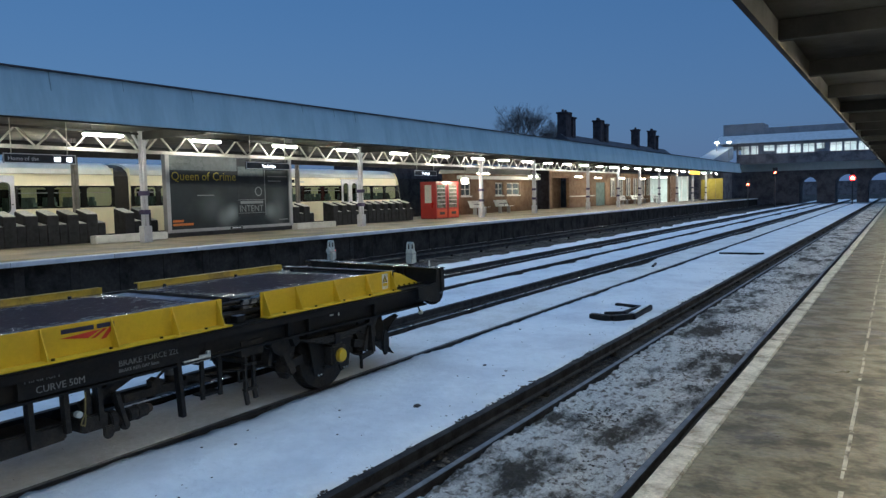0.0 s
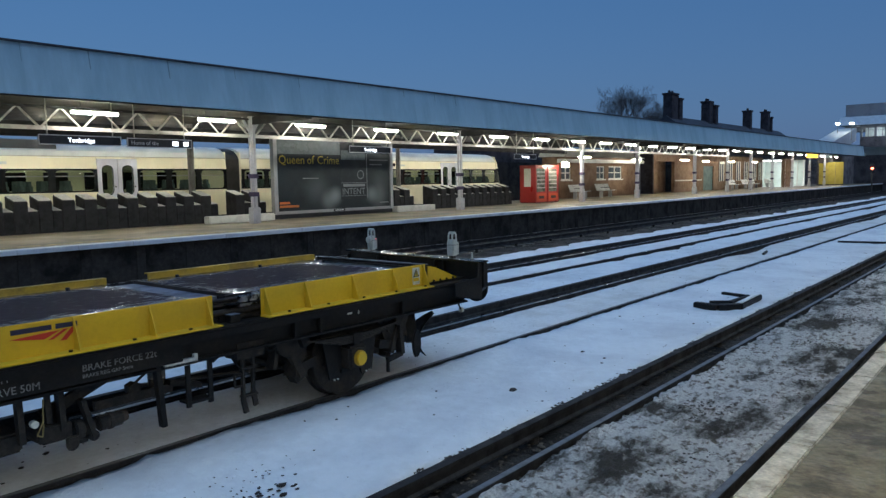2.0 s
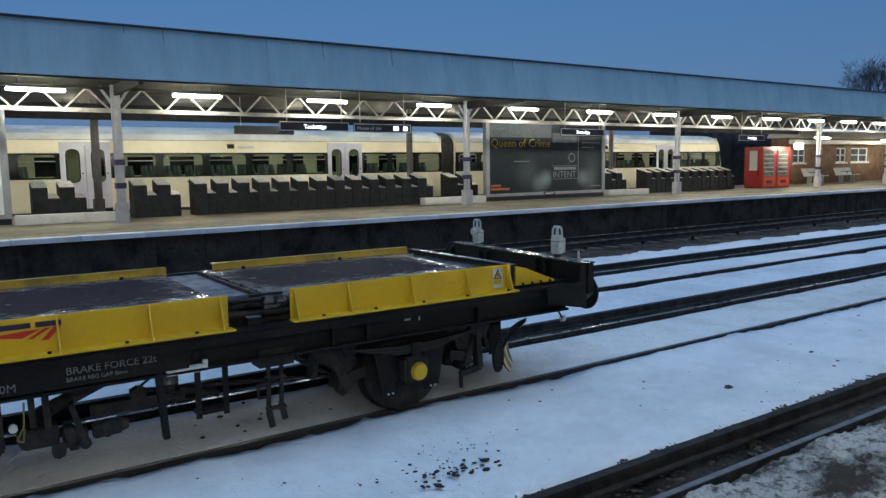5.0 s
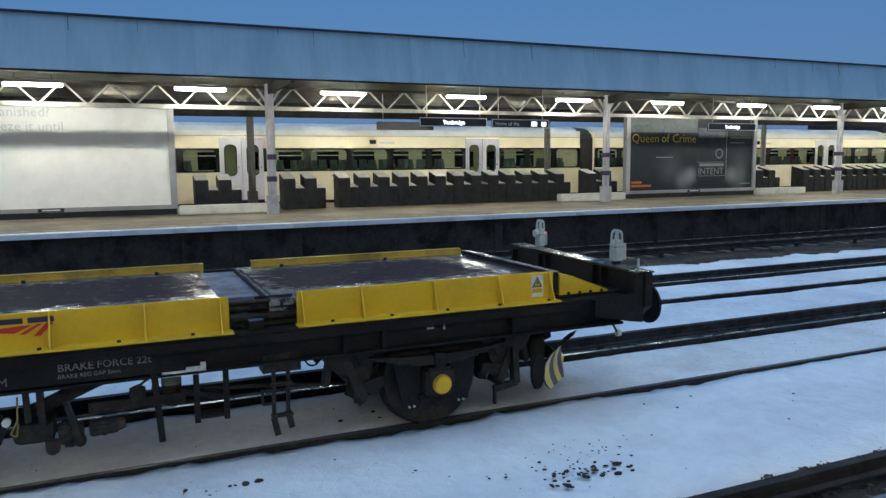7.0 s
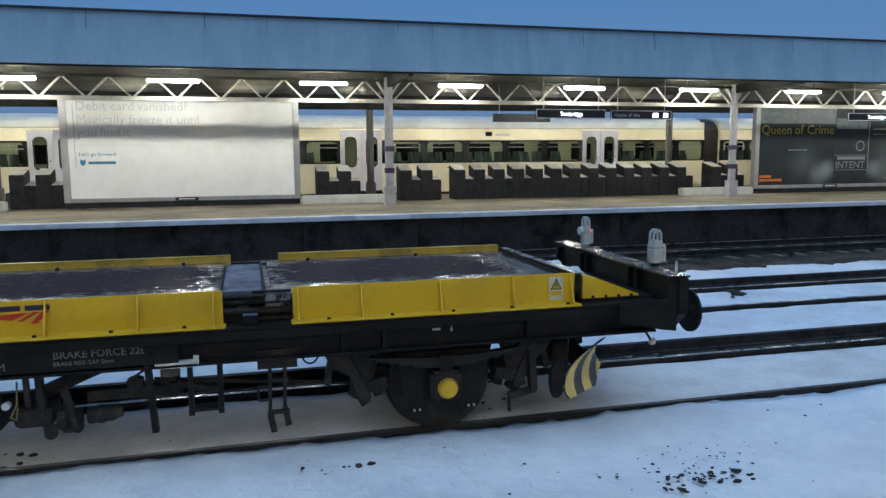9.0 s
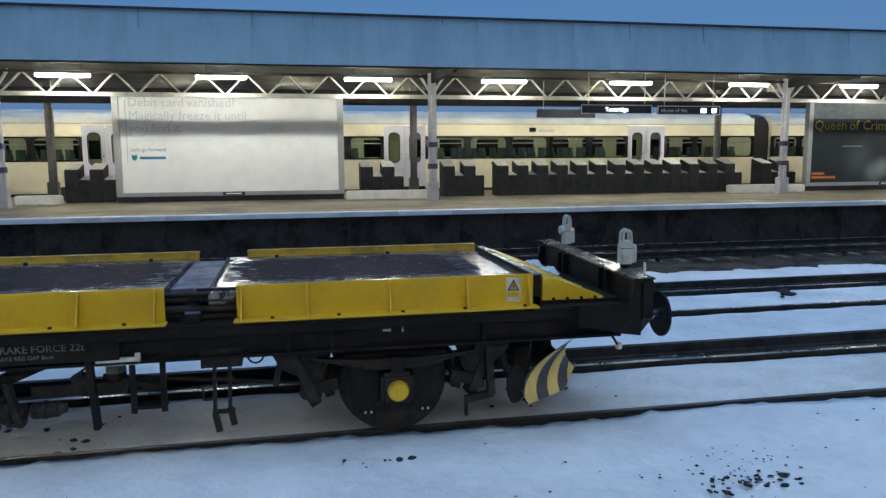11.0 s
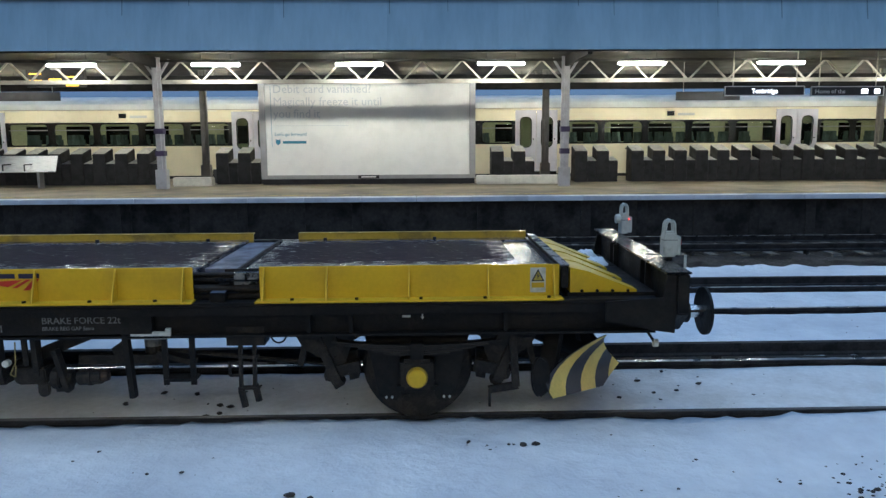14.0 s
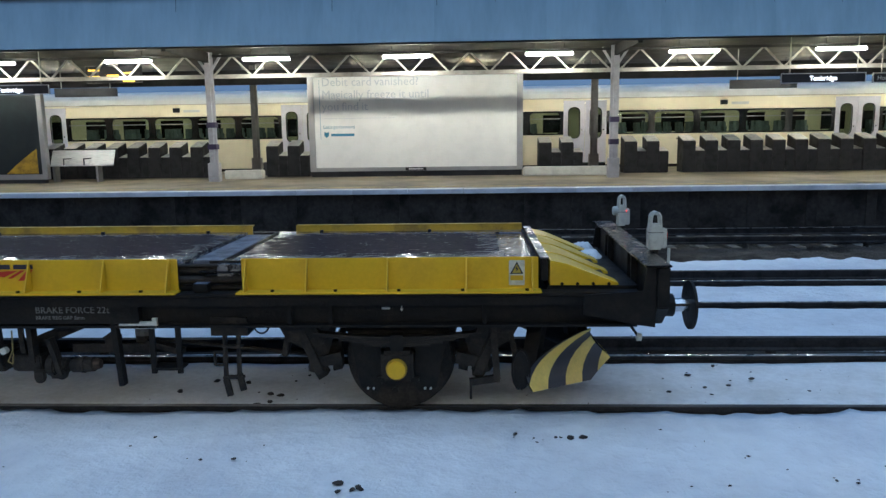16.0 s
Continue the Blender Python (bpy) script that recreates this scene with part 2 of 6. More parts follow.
def puddled(m, dry, wet, xc, xh):
    """Standing water and ice, thickest round the rim of a mat centred at xc, xh long each way."""
    n, l = m.node_tree.nodes, m.node_tree.links
    tc, nz, rg, mx = n.new("ShaderNodeTexCoord"), n.new("ShaderNodeTexNoise"), n.new("ShaderNodeMapRange"), n.new("ShaderNodeMix")
    nz.inputs["Scale"].default_value, nz.inputs["Detail"].default_value = 11.0, 9.0
    nz.inputs["Roughness"].default_value = 0.72
    run = n.new("ShaderNodeVectorMath")
    run.operation = "MULTIPLY"
    run.inputs[1].default_value = (0.55, 1.4, 1.0)
    l.new(tc.outputs["Object"], run.inputs[0])
    l.new(run.outputs[0], nz.inputs["Vector"])
    rg.inputs["From Min"].default_value, rg.inputs["From Max"].default_value = 0.585, 0.635
    sep = n.new("ShaderNodeSeparateXYZ")
    l.new(tc.outputs["Object"], sep.inputs[0])
    last = nz.outputs["Fac"]
    for axis, centre, lo, hi, gain in (("X", xc, xh - 0.36, xh, 0.10), ("Y", 0.06, 0.50, 0.84, 0.13)):
        sub, ab, ed, ad = n.new("ShaderNodeMath"), n.new("ShaderNodeMath"), n.new("ShaderNodeMapRange"), n.new("ShaderNodeMath")
        sub.operation, ab.operation, ad.operation = "SUBTRACT", "ABSOLUTE", "ADD"
        sub.inputs[1].default_value = centre
        l.new(sep.outputs[axis], sub.inputs[0])
        l.new(sub.outputs[0], ab.inputs[0])
        ed.inputs["From Min"].default_value, ed.inputs["From Max"].default_value = lo, hi
        ed.inputs["To Min"].default_value, ed.inputs["To Max"].default_value = -0.015, gain
        l.new(ab.outputs[0], ed.inputs["Value"])
        l.new(last, ad.inputs[0])
        l.new(ed.outputs["Result"], ad.inputs[1])
        last = ad.outputs[0]
    l.new(last, rg.inputs["Value"])
    b = n["Principled BSDF"]
    mx.inputs["A"].default_value, mx.inputs["B"].default_value = dry, wet
    l.new(rg.outputs["Result"], mx.inputs["Factor"])
    l.new(mx.outputs["Result"], b.inputs["Roughness"])
    inv, met, cm = n.new("ShaderNodeMapRange"), n.new("ShaderNodeMapRange"), n.new("ShaderNodeMix")
    inv.inputs["To Min"].default_value, inv.inputs["To Max"].default_value = 0.60, 0.34
    met.inputs["To Max"].default_value = 0.85
    for node in (inv, met):
        l.new(rg.outputs["Result"], node.inputs["Value"])
    l.new(inv.outputs["Result"], n["Bump"].inputs["Strength"])
    l.new(met.outputs["Result"], b.inputs["Metallic"])
    cm.data_type = "RGBA"
    cm.inputs["B"].default_value = (0.46, 0.46, 0.48, 1)
    l.new(rg.outputs["Result"], cm.inputs["Factor"])
    l.new(n["Hue/Saturation/Value"].outputs["Color"], cm.inputs["A"])
    l.new(cm.outputs["Result"], b.inputs["Base Color"])


DECK_LONG = DECK.copy()
puddled(DECK, 0.60, 0.10, -0.28, 1.18)
puddled(DECK_LONG, 0.60, 0.10, -4.12, 2.22)
DECKPLATE = mat("wet_steel_plate", (0.12, 0.125, 0.14), 0.3, metal=0.3, var=0.2, scale=6, fine=20, bump=0.15, rvar=0.2)
RUSTY = mat("rust_brown_iron", (0.055, 0.035, 0.024), 0.8, var=0.3, scale=9, fine=40, bump=0.4)
CORD = mat("faded_cord", (0.22, 0.17, 0.06), 0.8)
WETPLATE = mat("flooded_dark_steel", (0.42, 0.42, 0.43), 0.16, metal=0.6, var=0.3, scale=9, fine=13, bump=0.9, rvar=0.12, depth=0.008, col2=(0.03, 0.03, 0.033), mix=(0.46, 0.54))
FROSTED = mat("frosted_blue_grey_steel", (0.11, 0.13, 0.18), 0.6, metal=0.0, var=0.25, scale=5, fine=22, bump=0.4, col2=(0.05, 0.06, 0.085), depth=0.008)
CHROME = mat("shiny_plunger_steel", (0.6, 0.6, 0.6), 0.2, metal=1.0, var=0.05)
LAMPGREY = mat("grey_white_lamp_case", (0.50, 0.52, 0.48), 0.5, var=0.1, scale=12)
WETBLACK = mat("wet_black_steel", (0.012, 0.012, 0.013), 0.22, var=0.2, scale=6, fine=25, bump=0.15, rvar=0.15)
STENCIL = mat("worn_grey_stencil_paint", (0.21, 0.21, 0.20), 0.6, var=0.3, scale=30, fine=80, bump=0, col2=(0.10, 0.10, 0.09), mix=(0.5, 0.7))
OFFWHITE = mat("off_white_paint", (0.62, 0.62, 0.55), 0.5, var=0.15, scale=12)
REDMARK = mat("red_print", (0.50, 0.035, 0.02), 0.5, var=0.05, bump=0)
NAVY = mat("navy_print", (0.02, 0.02, 0.05), 0.5, var=0.05, bump=0)
STRIPES = striped("yellow_black_stripes", (0.82, 0.62, 0.14), (0.012, 0.012, 0.02), 0.72, (0, 0, 0))
TRAINWHITE = mat("cream_white_train_paint", (0.82, 0.77, 0.59), 0.35, var=0.04, scale=1, bump=0.03, coat=0.3)
TRAINROOF = mat("pale_train_roof", (0.60, 0.62, 0.62), 0.5, var=0.08, scale=1)
TRAINDARK = mat("black_window_band", (0.01, 0.012, 0.012), 0.12, var=0.1, bump=0)
TRAINDOOR = mat("pale_grey_train_door", (0.60, 0.61, 0.72), 0.4, var=0.05)
TRAINSEAT = mat("grey_blue_train_seat", (0.07, 0.10, 0.10), 0.8, var=0.2)
INTERIOR = mat("cream_train_interior", (0.55, 0.53, 0.36), 0.6, var=0.08)
GANGWAY = mat("black_gangway_rubber", (0.015, 0.015, 0.015), 0.7)
SEATDARK = mat("charcoal_seat_moulding", (0.022, 0.022, 0.023), 0.6, var=0.2, scale=4, fine=50)
# chair tops get this pale grey for the lamplight that falls on them
SEATTOP = mat("glossy_grey_seat_cap", (0.45, 0.43, 0.37), 0.35, var=0.15, scale=4)
BENCHSTEEL = mat("brushed_steel_bench", (0.78, 0.78, 0.76), 0.32, metal=0.15, var=0.1, stretch=(1, 1, 6))
CONCRETEWHITE = mat("white_painted_kerb", (0.70, 0.69, 0.62), 0.7, var=0.1, scale=3)
REDKIOSK = mat("red_vending_machine", (0.33, 0.022, 0.018), 0.35, var=0.05, coat=0.3)
ORANGEPANEL = mat("orange_red_panel", (0.50, 0.07, 0.02), 0.4, var=0.05)
MACHINEGLASS = mat("vending_display", (0.17, 0.18, 0.15), 0.2, var=0.5, scale=3, fine=9, bump=0)
BRICK = mat("orange_brown_brick", (0.225, 0.145, 0.09), 0.85, var=0.25, scale=2, fine=9, bump=0.4, col2=(0.17, 0.10, 0.06))
BRICKDARK = mat("dark_sooty_brick", (0.05, 0.043, 0.05), 0.9, var=0.3, scale=1.5, fine=9, bump=0.3)
SLATE = mat("dark_slate_roof", (0.045, 0.047, 0.06), 0.7, var=0.2, scale=1)
WHITEPAINT = mat("white_window_paint", (0.78, 0.77, 0.72), 0.5, var=0.05)
TEAL = mat("grey_teal_door", (0.10, 0.17, 0.17), 0.5, var=0.1)
BOARDYELLOW = mat("yellow_hoarding", (0.48, 0.37, 0.05), 0.5, var=0.08)
ROOMWHITE = mat("bright_painted_room", (0.66, 0.72, 0.68), 0.6, var=0.06)
# brick made lighter than its own tone to stand in for distance haze
BRIDGEBRICK = mat("haze_lightened_bridge_brick", (0.21, 0.195, 0.20), 0.9, var=0.3, scale=0.8, fine=9, bump=0.3)
BRIDGEGREY = mat("grey_footbridge_cladding", (0.27, 0.28, 0.30), 0.7, var=0.15, scale=0.6)
BRIDGEROOF = mat("snowy_footbridge_roof", (0.42, 0.48, 0.54), 0.6, var=0.08)
# bark lightened so the far twigs look hazed
BARK = mat("bare_twig_bark", (0.10, 0.09, 0.09), 0.9, var=0.2)
CLOD = mat("dark_clods", (0.035, 0.03, 0.026), 0.9, var=0.3)
TUBE = glow("fluorescent_tube", (1.0, 0.90, 0.68), 55.0)
TUBE_NEAR = glow("fluorescent_tube_soft", (1.0, 0.87, 0.60), 35.0)
TUBE_FAR = glow("fluorescent_tube_warm", (1.0, 0.85, 0.54), 34.0)
SIGNLIT = glow("lit_white_letters", (1.0, 1.0, 0.95), 2.0)
REDLIGHT = glow("red_signal_light", (1.0, 0.015, 0.02), 2.2)
REDCORE = glow("hot_red_signal_core", (1.0, 0.34, 0.10), 14.0)
REDLED = glow("red_lamp_led", (1.0, 0.06, 0.04), 1.8)
AMBER = glow("amber_display", (1.0, 0.55, 0.05), 1.3)
ROOMLIGHT = glow("room_ceiling_light", (1.0, 0.96, 0.82), 3.0)
PANE = glass("window_glass", (0.72, 0.80, 0.72))
# door glass darkened in place of a dim vestibule behind it
PANE_DIMMED = glass("darkened_door_glass", (0.42, 0.50, 0.44))


DECK.node_tree.nodes["Principled BSDF"].inputs["Specular IOR Level"].default_value = 0.12
DECK_LONG.node_tree.nodes["Principled BSDF"].inputs["Specular IOR Level"].default_value = 0.12
for wet in (DECK, DECK_LONG):
    wet.node_tree.nodes["Principled BSDF"].inputs["IOR"].default_value = 1.15
for dull in (BLACKST, BLACKGREASE, RAIL, WALLDARK, SEATDARK, BALLAST):
    dull.node_tree.nodes["Principled BSDF"].inputs["Specular IOR Level"].default_value = 0.22


# ---- mesh helpers ----
def box(bm, x0, x1, y0, y1, z0, z1):
    v = [bm.verts.new((x, y, z)) for x in (x0, x1) for y in (y0, y1) for z in (z0, z1)]
    for f in ((0, 1, 3, 2), (4, 6, 7, 5), (0, 4, 5, 1), (2, 3, 7, 6), (0, 2, 6, 4), (1, 5, 7, 3)):
        bm.faces.new([v[i] for i in f])
    return bm


def rod(bm, p, q, r, seg=10, r2=None):
    p, q = Vector(p), Vector(q)
    m = Matrix.Translation((p + q) / 2) @ (q - p).to_track_quat("Z", "Y").to_matrix().to_4x4()
    bmesh.ops.create_cone(bm, cap_ends=True, segments=seg, radius1=r, radius2=r if r2 is None else r2, depth=(q - p).length, matrix=m)
    return bm


def beam(bm, p, q, w, h):
    """A bar of rectangular section from p to q."""
    p, q = Vector(p), Vector(q)
    m = Matrix.Translation((p + q) / 2) @ (q - p).to_track_quat("Z", "Y").to_matrix().to_4x4()
    m = m @ Matrix.Diagonal((w, h, (q - p).length, 1))
    bmesh.ops.create_cube(bm, size=1, matrix=m)
    return bm


def prism(bm, pts, axis, a, b):
    """An outline (u, v) pushed from a to b along an axis; (u, v) are the other two axes in order."""
    def at(u, v, w):
        return {"x": (w, u, v), "y": (u, w, v), "z": (u, v, w)}[axis]
    lo = [bm.verts.new(at(u, v, a)) for u, v in pts]
    hi = [bm.verts.new(at(u, v, b)) for u, v in pts]
    n = len(pts)
    bm.faces.new(lo), bm.faces.new(list(reversed(hi)))
    for i in range(n):
        bm.faces.new((lo[i], hi[i], hi[(i + 1) % n], lo[(i + 1) % n]))
    return bm


def ring(bm, outer, inner, y0, y1):
    """A flat frame between two round-cornered outlines (x0, x1, z0, z1, radius), y0 to y1 deep."""
    def loop(o, y):
        x0, x1, z0, z1, r = o
        return [bm.verts.new((cx + r * math.cos(radians(a)), y, cz_ + r * math.sin(radians(a)))) for cx, cz_, t in ((x1 - r, z1 - r, 0), (x0 + r, z1 - r, 90), (x0 + r, z0 + r, 180), (x1 - r, z0 + r, 270)) for a in (t, t + 30, t + 60, t + 90)]
    loops = [loop(outer, y0), loop(inner, y0), loop(inner, y1), loop(outer, y1)]
    for p, q in zip(loops, loops[1:] + loops[:1]):
        for i in range(16):
            j = (i + 1) % 16
            bm.faces.new((p[i], p[j], q[j], q[i]))
    return bm


def B():
    return bmesh.new()


def mesh_of(name, bm, material, bevel=0.0, smooth=False):
    bmesh.ops.recalc_face_normals(bm, faces=bm.faces)
    if bevel:
        edges = [e for e in bm.edges if e.is_manifold and e.calc_face_angle(0) > 0.6]
        bmesh.ops.bevel(bm, geom=edges, offset=bevel, segments=2, affect="EDGES", clamp_overlap=True)
    me = bpy.data.meshes.new(name)
    bm.to_mesh(me)
    bm.free()
    me.materials.append(material)
    if smooth:
        me.polygons.foreach_set("use_smooth", [True] * len(me.polygons))
    return me


def part(name, bm, material, parent, label="", bevel=0.0, smooth=False):
    ob = new(name, mesh_of(name, bm, material, bevel, smooth))
    ob.parent = parent
    return tagged(ob, label)


def solid(name, bm, material, label="", category="", group="", kind="", bevel=0.0, smooth=False):
    return tagged(new(name, mesh_of(name, bm, material, bevel, smooth)), label, category, group, kind)


def thing(name, m, label, category, group="", kind=""):
    ob = new(name)
    ob.empty_display_size = 0.2
    ob.matrix_basis = m
    return tagged(ob, label, category, group, kind)


def lettering(name, text, size, material, parent, x, y, z, align="LEFT", depth=0.002):
    """Raised letters on a face that looks towards -y, each word a part of its own."""
    at = x
    for word in text.split(" "):
        cu = bpy.data.curves.new(name, "FONT")
        cu.body, cu.size, cu.extrude, cu.align_x = word, size, depth, align
        cu.resolution_u = 2
        tmp = new(name, cu)
        me = bpy.data.meshes.new_from_object(tmp.evaluated_get(bpy.context.evaluated_depsgraph_get()))
        bpy.data.objects.remove(tmp)
        me.materials.append(material)
        ob = new(name, me)
        ob.parent = parent
        ob.matrix_basis = pose(at, y, z, 90, 0, 0)
        at += max(v.co.x for v in me.vertices) + 0.28 * size


# ---- ground, tracks and snow ----
X0, X1 = -60.0, 170.0
g = B()
bmesh.ops.create_grid(g, x_segments=40, y_segments=40, size=900, matrix=Matrix.Translation((300, 0, -0.34)))
solid("ground", g, BALLAST, "dark trackside ballast that reaches the horizon", "ground", kind="structure")

COLS = np.concatenate([np.arange(-24, 18, 0.10), np.arange(18, 50, 0.3), np.arange(50, 171, 1.2)])


def snow_bed(name, y0, y1, z, material, label, amp=0.02, edge=(0.03, 0.03), sink=0.10, step=0.12, coarse=1.0, bites=0.0, cols=COLS, lumps=0.0):
    ny = max(6, int((y1 - y0) / step))
    vs = np.linspace(0, 1, ny)
    verts, faces = [], []
    for x in cols:
        a = y0 + edge[0] * (noise.noise((x * 2.3, y0, 1)) + 0.8 * noise.noise((x * 7.0, y0, 2)))
        b = y1 + edge[1] * (noise.noise((x * 2.1, y1, 3)) + 0.8 * noise.noise((x * 6.5, y1, 4)))
        if bites and x > 9:
            a += bites * max(0.0, noise.noise((x * 0.16, y0, 8)) + 0.5 * noise.noise((x * 0.7, y0, 9)) - 0.08) * min(1.0, (x - 9) / 14)
            b -= bites * max(0.0, noise.noise((x * 0.14, y1, 10)) + 0.5 * noise.noise((x * 0.8, y1, 11)) - 0.08) * min(1.0, (x - 9) / 14)
        verts.append((x, a - 0.02, z - sink - 0.12))
        for i, v in enumerate(vs):
            y = a + (b - a) * v
            h = z + amp * noise.noise((x * 0.55 * coarse, y * 0.9, 5)) + amp * 0.6 * noise.noise((x * 2.1 * coarse, y * 2.4, 6)) + amp * 0.35 * noise.noise((x * 6 * coarse, y * 6, 7))
            if lumps:
                h += lumps * max(-0.1, noise.noise((x * 9, y * 11, 12))) + 0.6 * lumps * abs(noise.noise((x * 21, y * 23, 13)))
            if i in (0, ny - 1):
                h -= sink * 0.30
            verts.append((x, y, h))
        verts.append((x, b + 0.02, z - sink - 0.12))
    row = ny + 2
    for i in range(len(cols) - 1):
        for j in range(row - 1):
            k = i * row + j
            faces.append((k, k + row, k + row + 1, k + 1))
    me = bpy.data.meshes.new(name)
    me.from_pydata(verts, [], faces)
    me.polygons.foreach_set("use_smooth", [True] * len(faces))
    me.materials.append(material)
    return tagged(new(name, me), label, "snow", kind="stuff")


FINE = np.concatenate([np.arange(-24, 2, 0.15), np.arange(2, 15, 0.028), np.arange(15, 40, 0.12), np.arange(40, 171, 1.2)])
snow_bed("dirty_snow", 1.942, 3.36, -0.032, SNOW_DIRTY, "dirty thawing snow patched with brown ballast", amp=0.045, edge=(0.01, 0.05), sink=0.02, step=0.028, coarse=1.6, cols=FINE, lumps=0.05)
# shade below the coping is put into the strip's dark colour
snow_bed("ballast_bed", 1.15, 1.865, -0.07, BALLAST, "dark ballast standing in for shade under the platform edge", amp=0.04, edge=(0.0, 0.02), sink=0.05)
snow_bed("snow", 4.10, 6.30, -0.035, SNOW, "clean blue-white snow between the tracks", amp=0.035, edge=(0.10, 0.015), sink=0.03, lumps=0.03)
snow_bed("snow", 6.42, 7.80, -0.045, SNOW_SHADE, "greyish snow between the rails", amp=0.02, edge=(0.015, 0.015), bites=0.4)
snow_bed("snow", 7.95, 8.14, -0.07, SNOW, "narrow strip of snow beside the rail", amp=0.015, edge=(0.01, 0.02))
snow_bed("snow", 8.55, 10.29, -0.05, SNOW, "clean blue-white snow between the tracks", amp=0.025, edge=(0.03, 0.015), bites=0.9)
snow_bed("snow", 10.42, 11.80, -0.05, SNOW, "clean snow between the rails", amp=0.015, edge=(0.015, 0.015), bites=0.5)
snow_bed("snow", 11.93, 12.15, -0.07, SNOW, "narrow strip of snow beside the rail", amp=0.015, edge=(0.01, 0.02))
snow_bed("snow", 12.55, 14.3, -0.07, SNOW, "ragged edge of snow beside dark ballast", amp=0.03, edge=(0.03, 0.30), bites=1.0)


for y0, y1, z in ((3.36, 4.14, -0.15), (8.10, 8.60, -0.13), (12.12, 12.6, -0.13), (14.0, 19.85, -0.19)):
    snow_bed("ballast_bed", y0, y1, z, BALLAST, "dark stone ballast beside the rails", amp=0.05, edge=(0.02, 0.02), sink=0.04, step=0.10, coarse=2.0)


def scatter(name, spots, material, label, category):
    """Many small stones in one mesh: (x, y, z, size)."""
    verts, faces = [], []
    for x, y, z, s in spots:
        k = len(verts)
        a = random.uniform(0, 6.28)
        for i in range(5):
            t = a + i * 1.2566
            r = s * random.uniform(0.6, 1.15)
            verts.append((x + math.cos(t) * r * 1.2, y + math.sin(t) * r, z + s * random.uniform(-0.15, 0.25)))
        verts += [(x + random.uniform(-0.3, 0.3) * s, y + random.uniform(-0.3, 0.3) * s, z + s * random.uniform(0.3, 0.55)), (x, y, z - s * 0.5)]
        for i in range(5):
            j = (i + 1) % 5
            faces += [(k + i, k + j, k + 5), (k + j, k + i, k + 6)]
    me = bpy.data.meshes.new(name)
    me.from_pydata(verts, [], faces)
    me.materials.append(material)
    return tagged(new(name, me), label, category, kind="stuff")


STONE = mat("mixed_ballast_stones", (0.10, 0.085, 0.065), 0.85, var=0.3, scale=9, fine=40, bump=0.3, col2=(0.035, 0.03, 0.027), mix=(0.42, 0.58))
random.seed(31)
spots = []
while len(spots) < 4200:
    x, y = 2.5 + 32 * random.random() ** 1.7, random.uniform(1.99, 3.38)
    if noise.noise((x * 0.45, y * 1.4, 9)) - 0.5 * abs(y - 2.7) + random.uniform(-0.3, 0.35) > 0.05:
        spots.append((x, y, -0.045 + 0.04 * noise.noise((x, y, 3)), random.uniform(0.005, 0.021)))
for _ in range(2600):
    spots.append((2.0 + 30 * random.random() ** 1.5, random.uniform(3.48, 4.14), -0.135, random.uniform(0.012, 0.034)))
scatter("ballast_stones", spots, STONE, "loose brown and grey ballast stones", "stones")
spots = []
for _ in range(620):
    x, y = random.uniform(-4, 26), random.choice((random.uniform(4.2, 6.2), random.uniform(4.1, 4.5), random.uniform(6.5, 7.8), random.uniform(8.7, 10.2)))
    spots.append((x, y, -0.03 if y < 6.3 else -0.045, random.uniform(0.003, 0.010) * (1 + x / 25)))
for _ in range(900):
    x = 2.5 + 24 * random.random() ** 1.4
    spots.append((x, 4.12 + 0.025 * noise.noise((x * 3, 0, 0)) + random.gauss(0.0, 0.022), -0.05, random.uniform(0.008, 0.032)))
scatter("dirt_specks", spots, STONE, "tiny dark specks of dirt on the snow", "dirt")


def rail_line(y, head=RAILHEAD):
    r = thing("rail", pose(0, y, 0), "worn running rail with a polished head", "rail", "rails", "structure")
    b = B()
    prism(b, [(-0.07, -0.16), (0.07, -0.16), (0.07, -0.148), (0.012, -0.13), (0.012, -0.05), (0.034, -0.04), (0.034, -0.006), (-0.034, -0.006), (-0.034, -0.04), (-0.012, -0.05), (-0.012, -0.13), (-0.07, -0.148)], "x", X0, X1)
    part("rail_body", b, RAIL, r)
    part("rail_head", box(B(), X0, X1, -0.028, 0.028, -0.006, 0.0), head, r, "polished running surface")


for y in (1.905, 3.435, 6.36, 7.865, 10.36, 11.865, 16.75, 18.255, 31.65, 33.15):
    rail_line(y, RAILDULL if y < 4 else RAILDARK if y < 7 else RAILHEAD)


def live_rail(y, z=0.075):
    r = thing("conductor_rail", pose(0, y, 0), "dark rusty conductor rail on insulators beside the track", "conductor rail", "conductor rails", "structure")
    b = B()
    prism(b, [(-0.06, z - 0.15), (0.06, z - 0.15), (0.06, z - 0.13), (0.03, z - 0.11), (0.045, z - 0.03), (0.045, z), (-0.045, z), (-0.045, z - 0.03), (-0.03, z - 0.11), (-0.06, z - 0.13)], "x", X0, X1)
    part("rail_body", b, RAIL, r)
    pot = mesh_of("insulator", rod(B(), (0, 0, z - 0.34), (0, 0, z - 0.145), 0.06, 8), BALLAST)
    for k in range(40):
        o = new("insulator", pot)
        o.parent = r
        o.location = (-20 + k * 2.6, 0, 0)


for y in (3.86, 8.30, 12.33):
    live_rail(y)
live_rail(16.3)

sl = mesh_of("sleeper", prism(B(), [(-0.13, -0.30), (0.13, -0.30), (0.10, -0.165), (-0.10, -0.165)], "y", -1.25, 1.25), SLEEPER)
bed = thing("sleeper_row", pose(0, 0, 0), "concrete sleepers under the platform track", "sleepers", kind="structure")
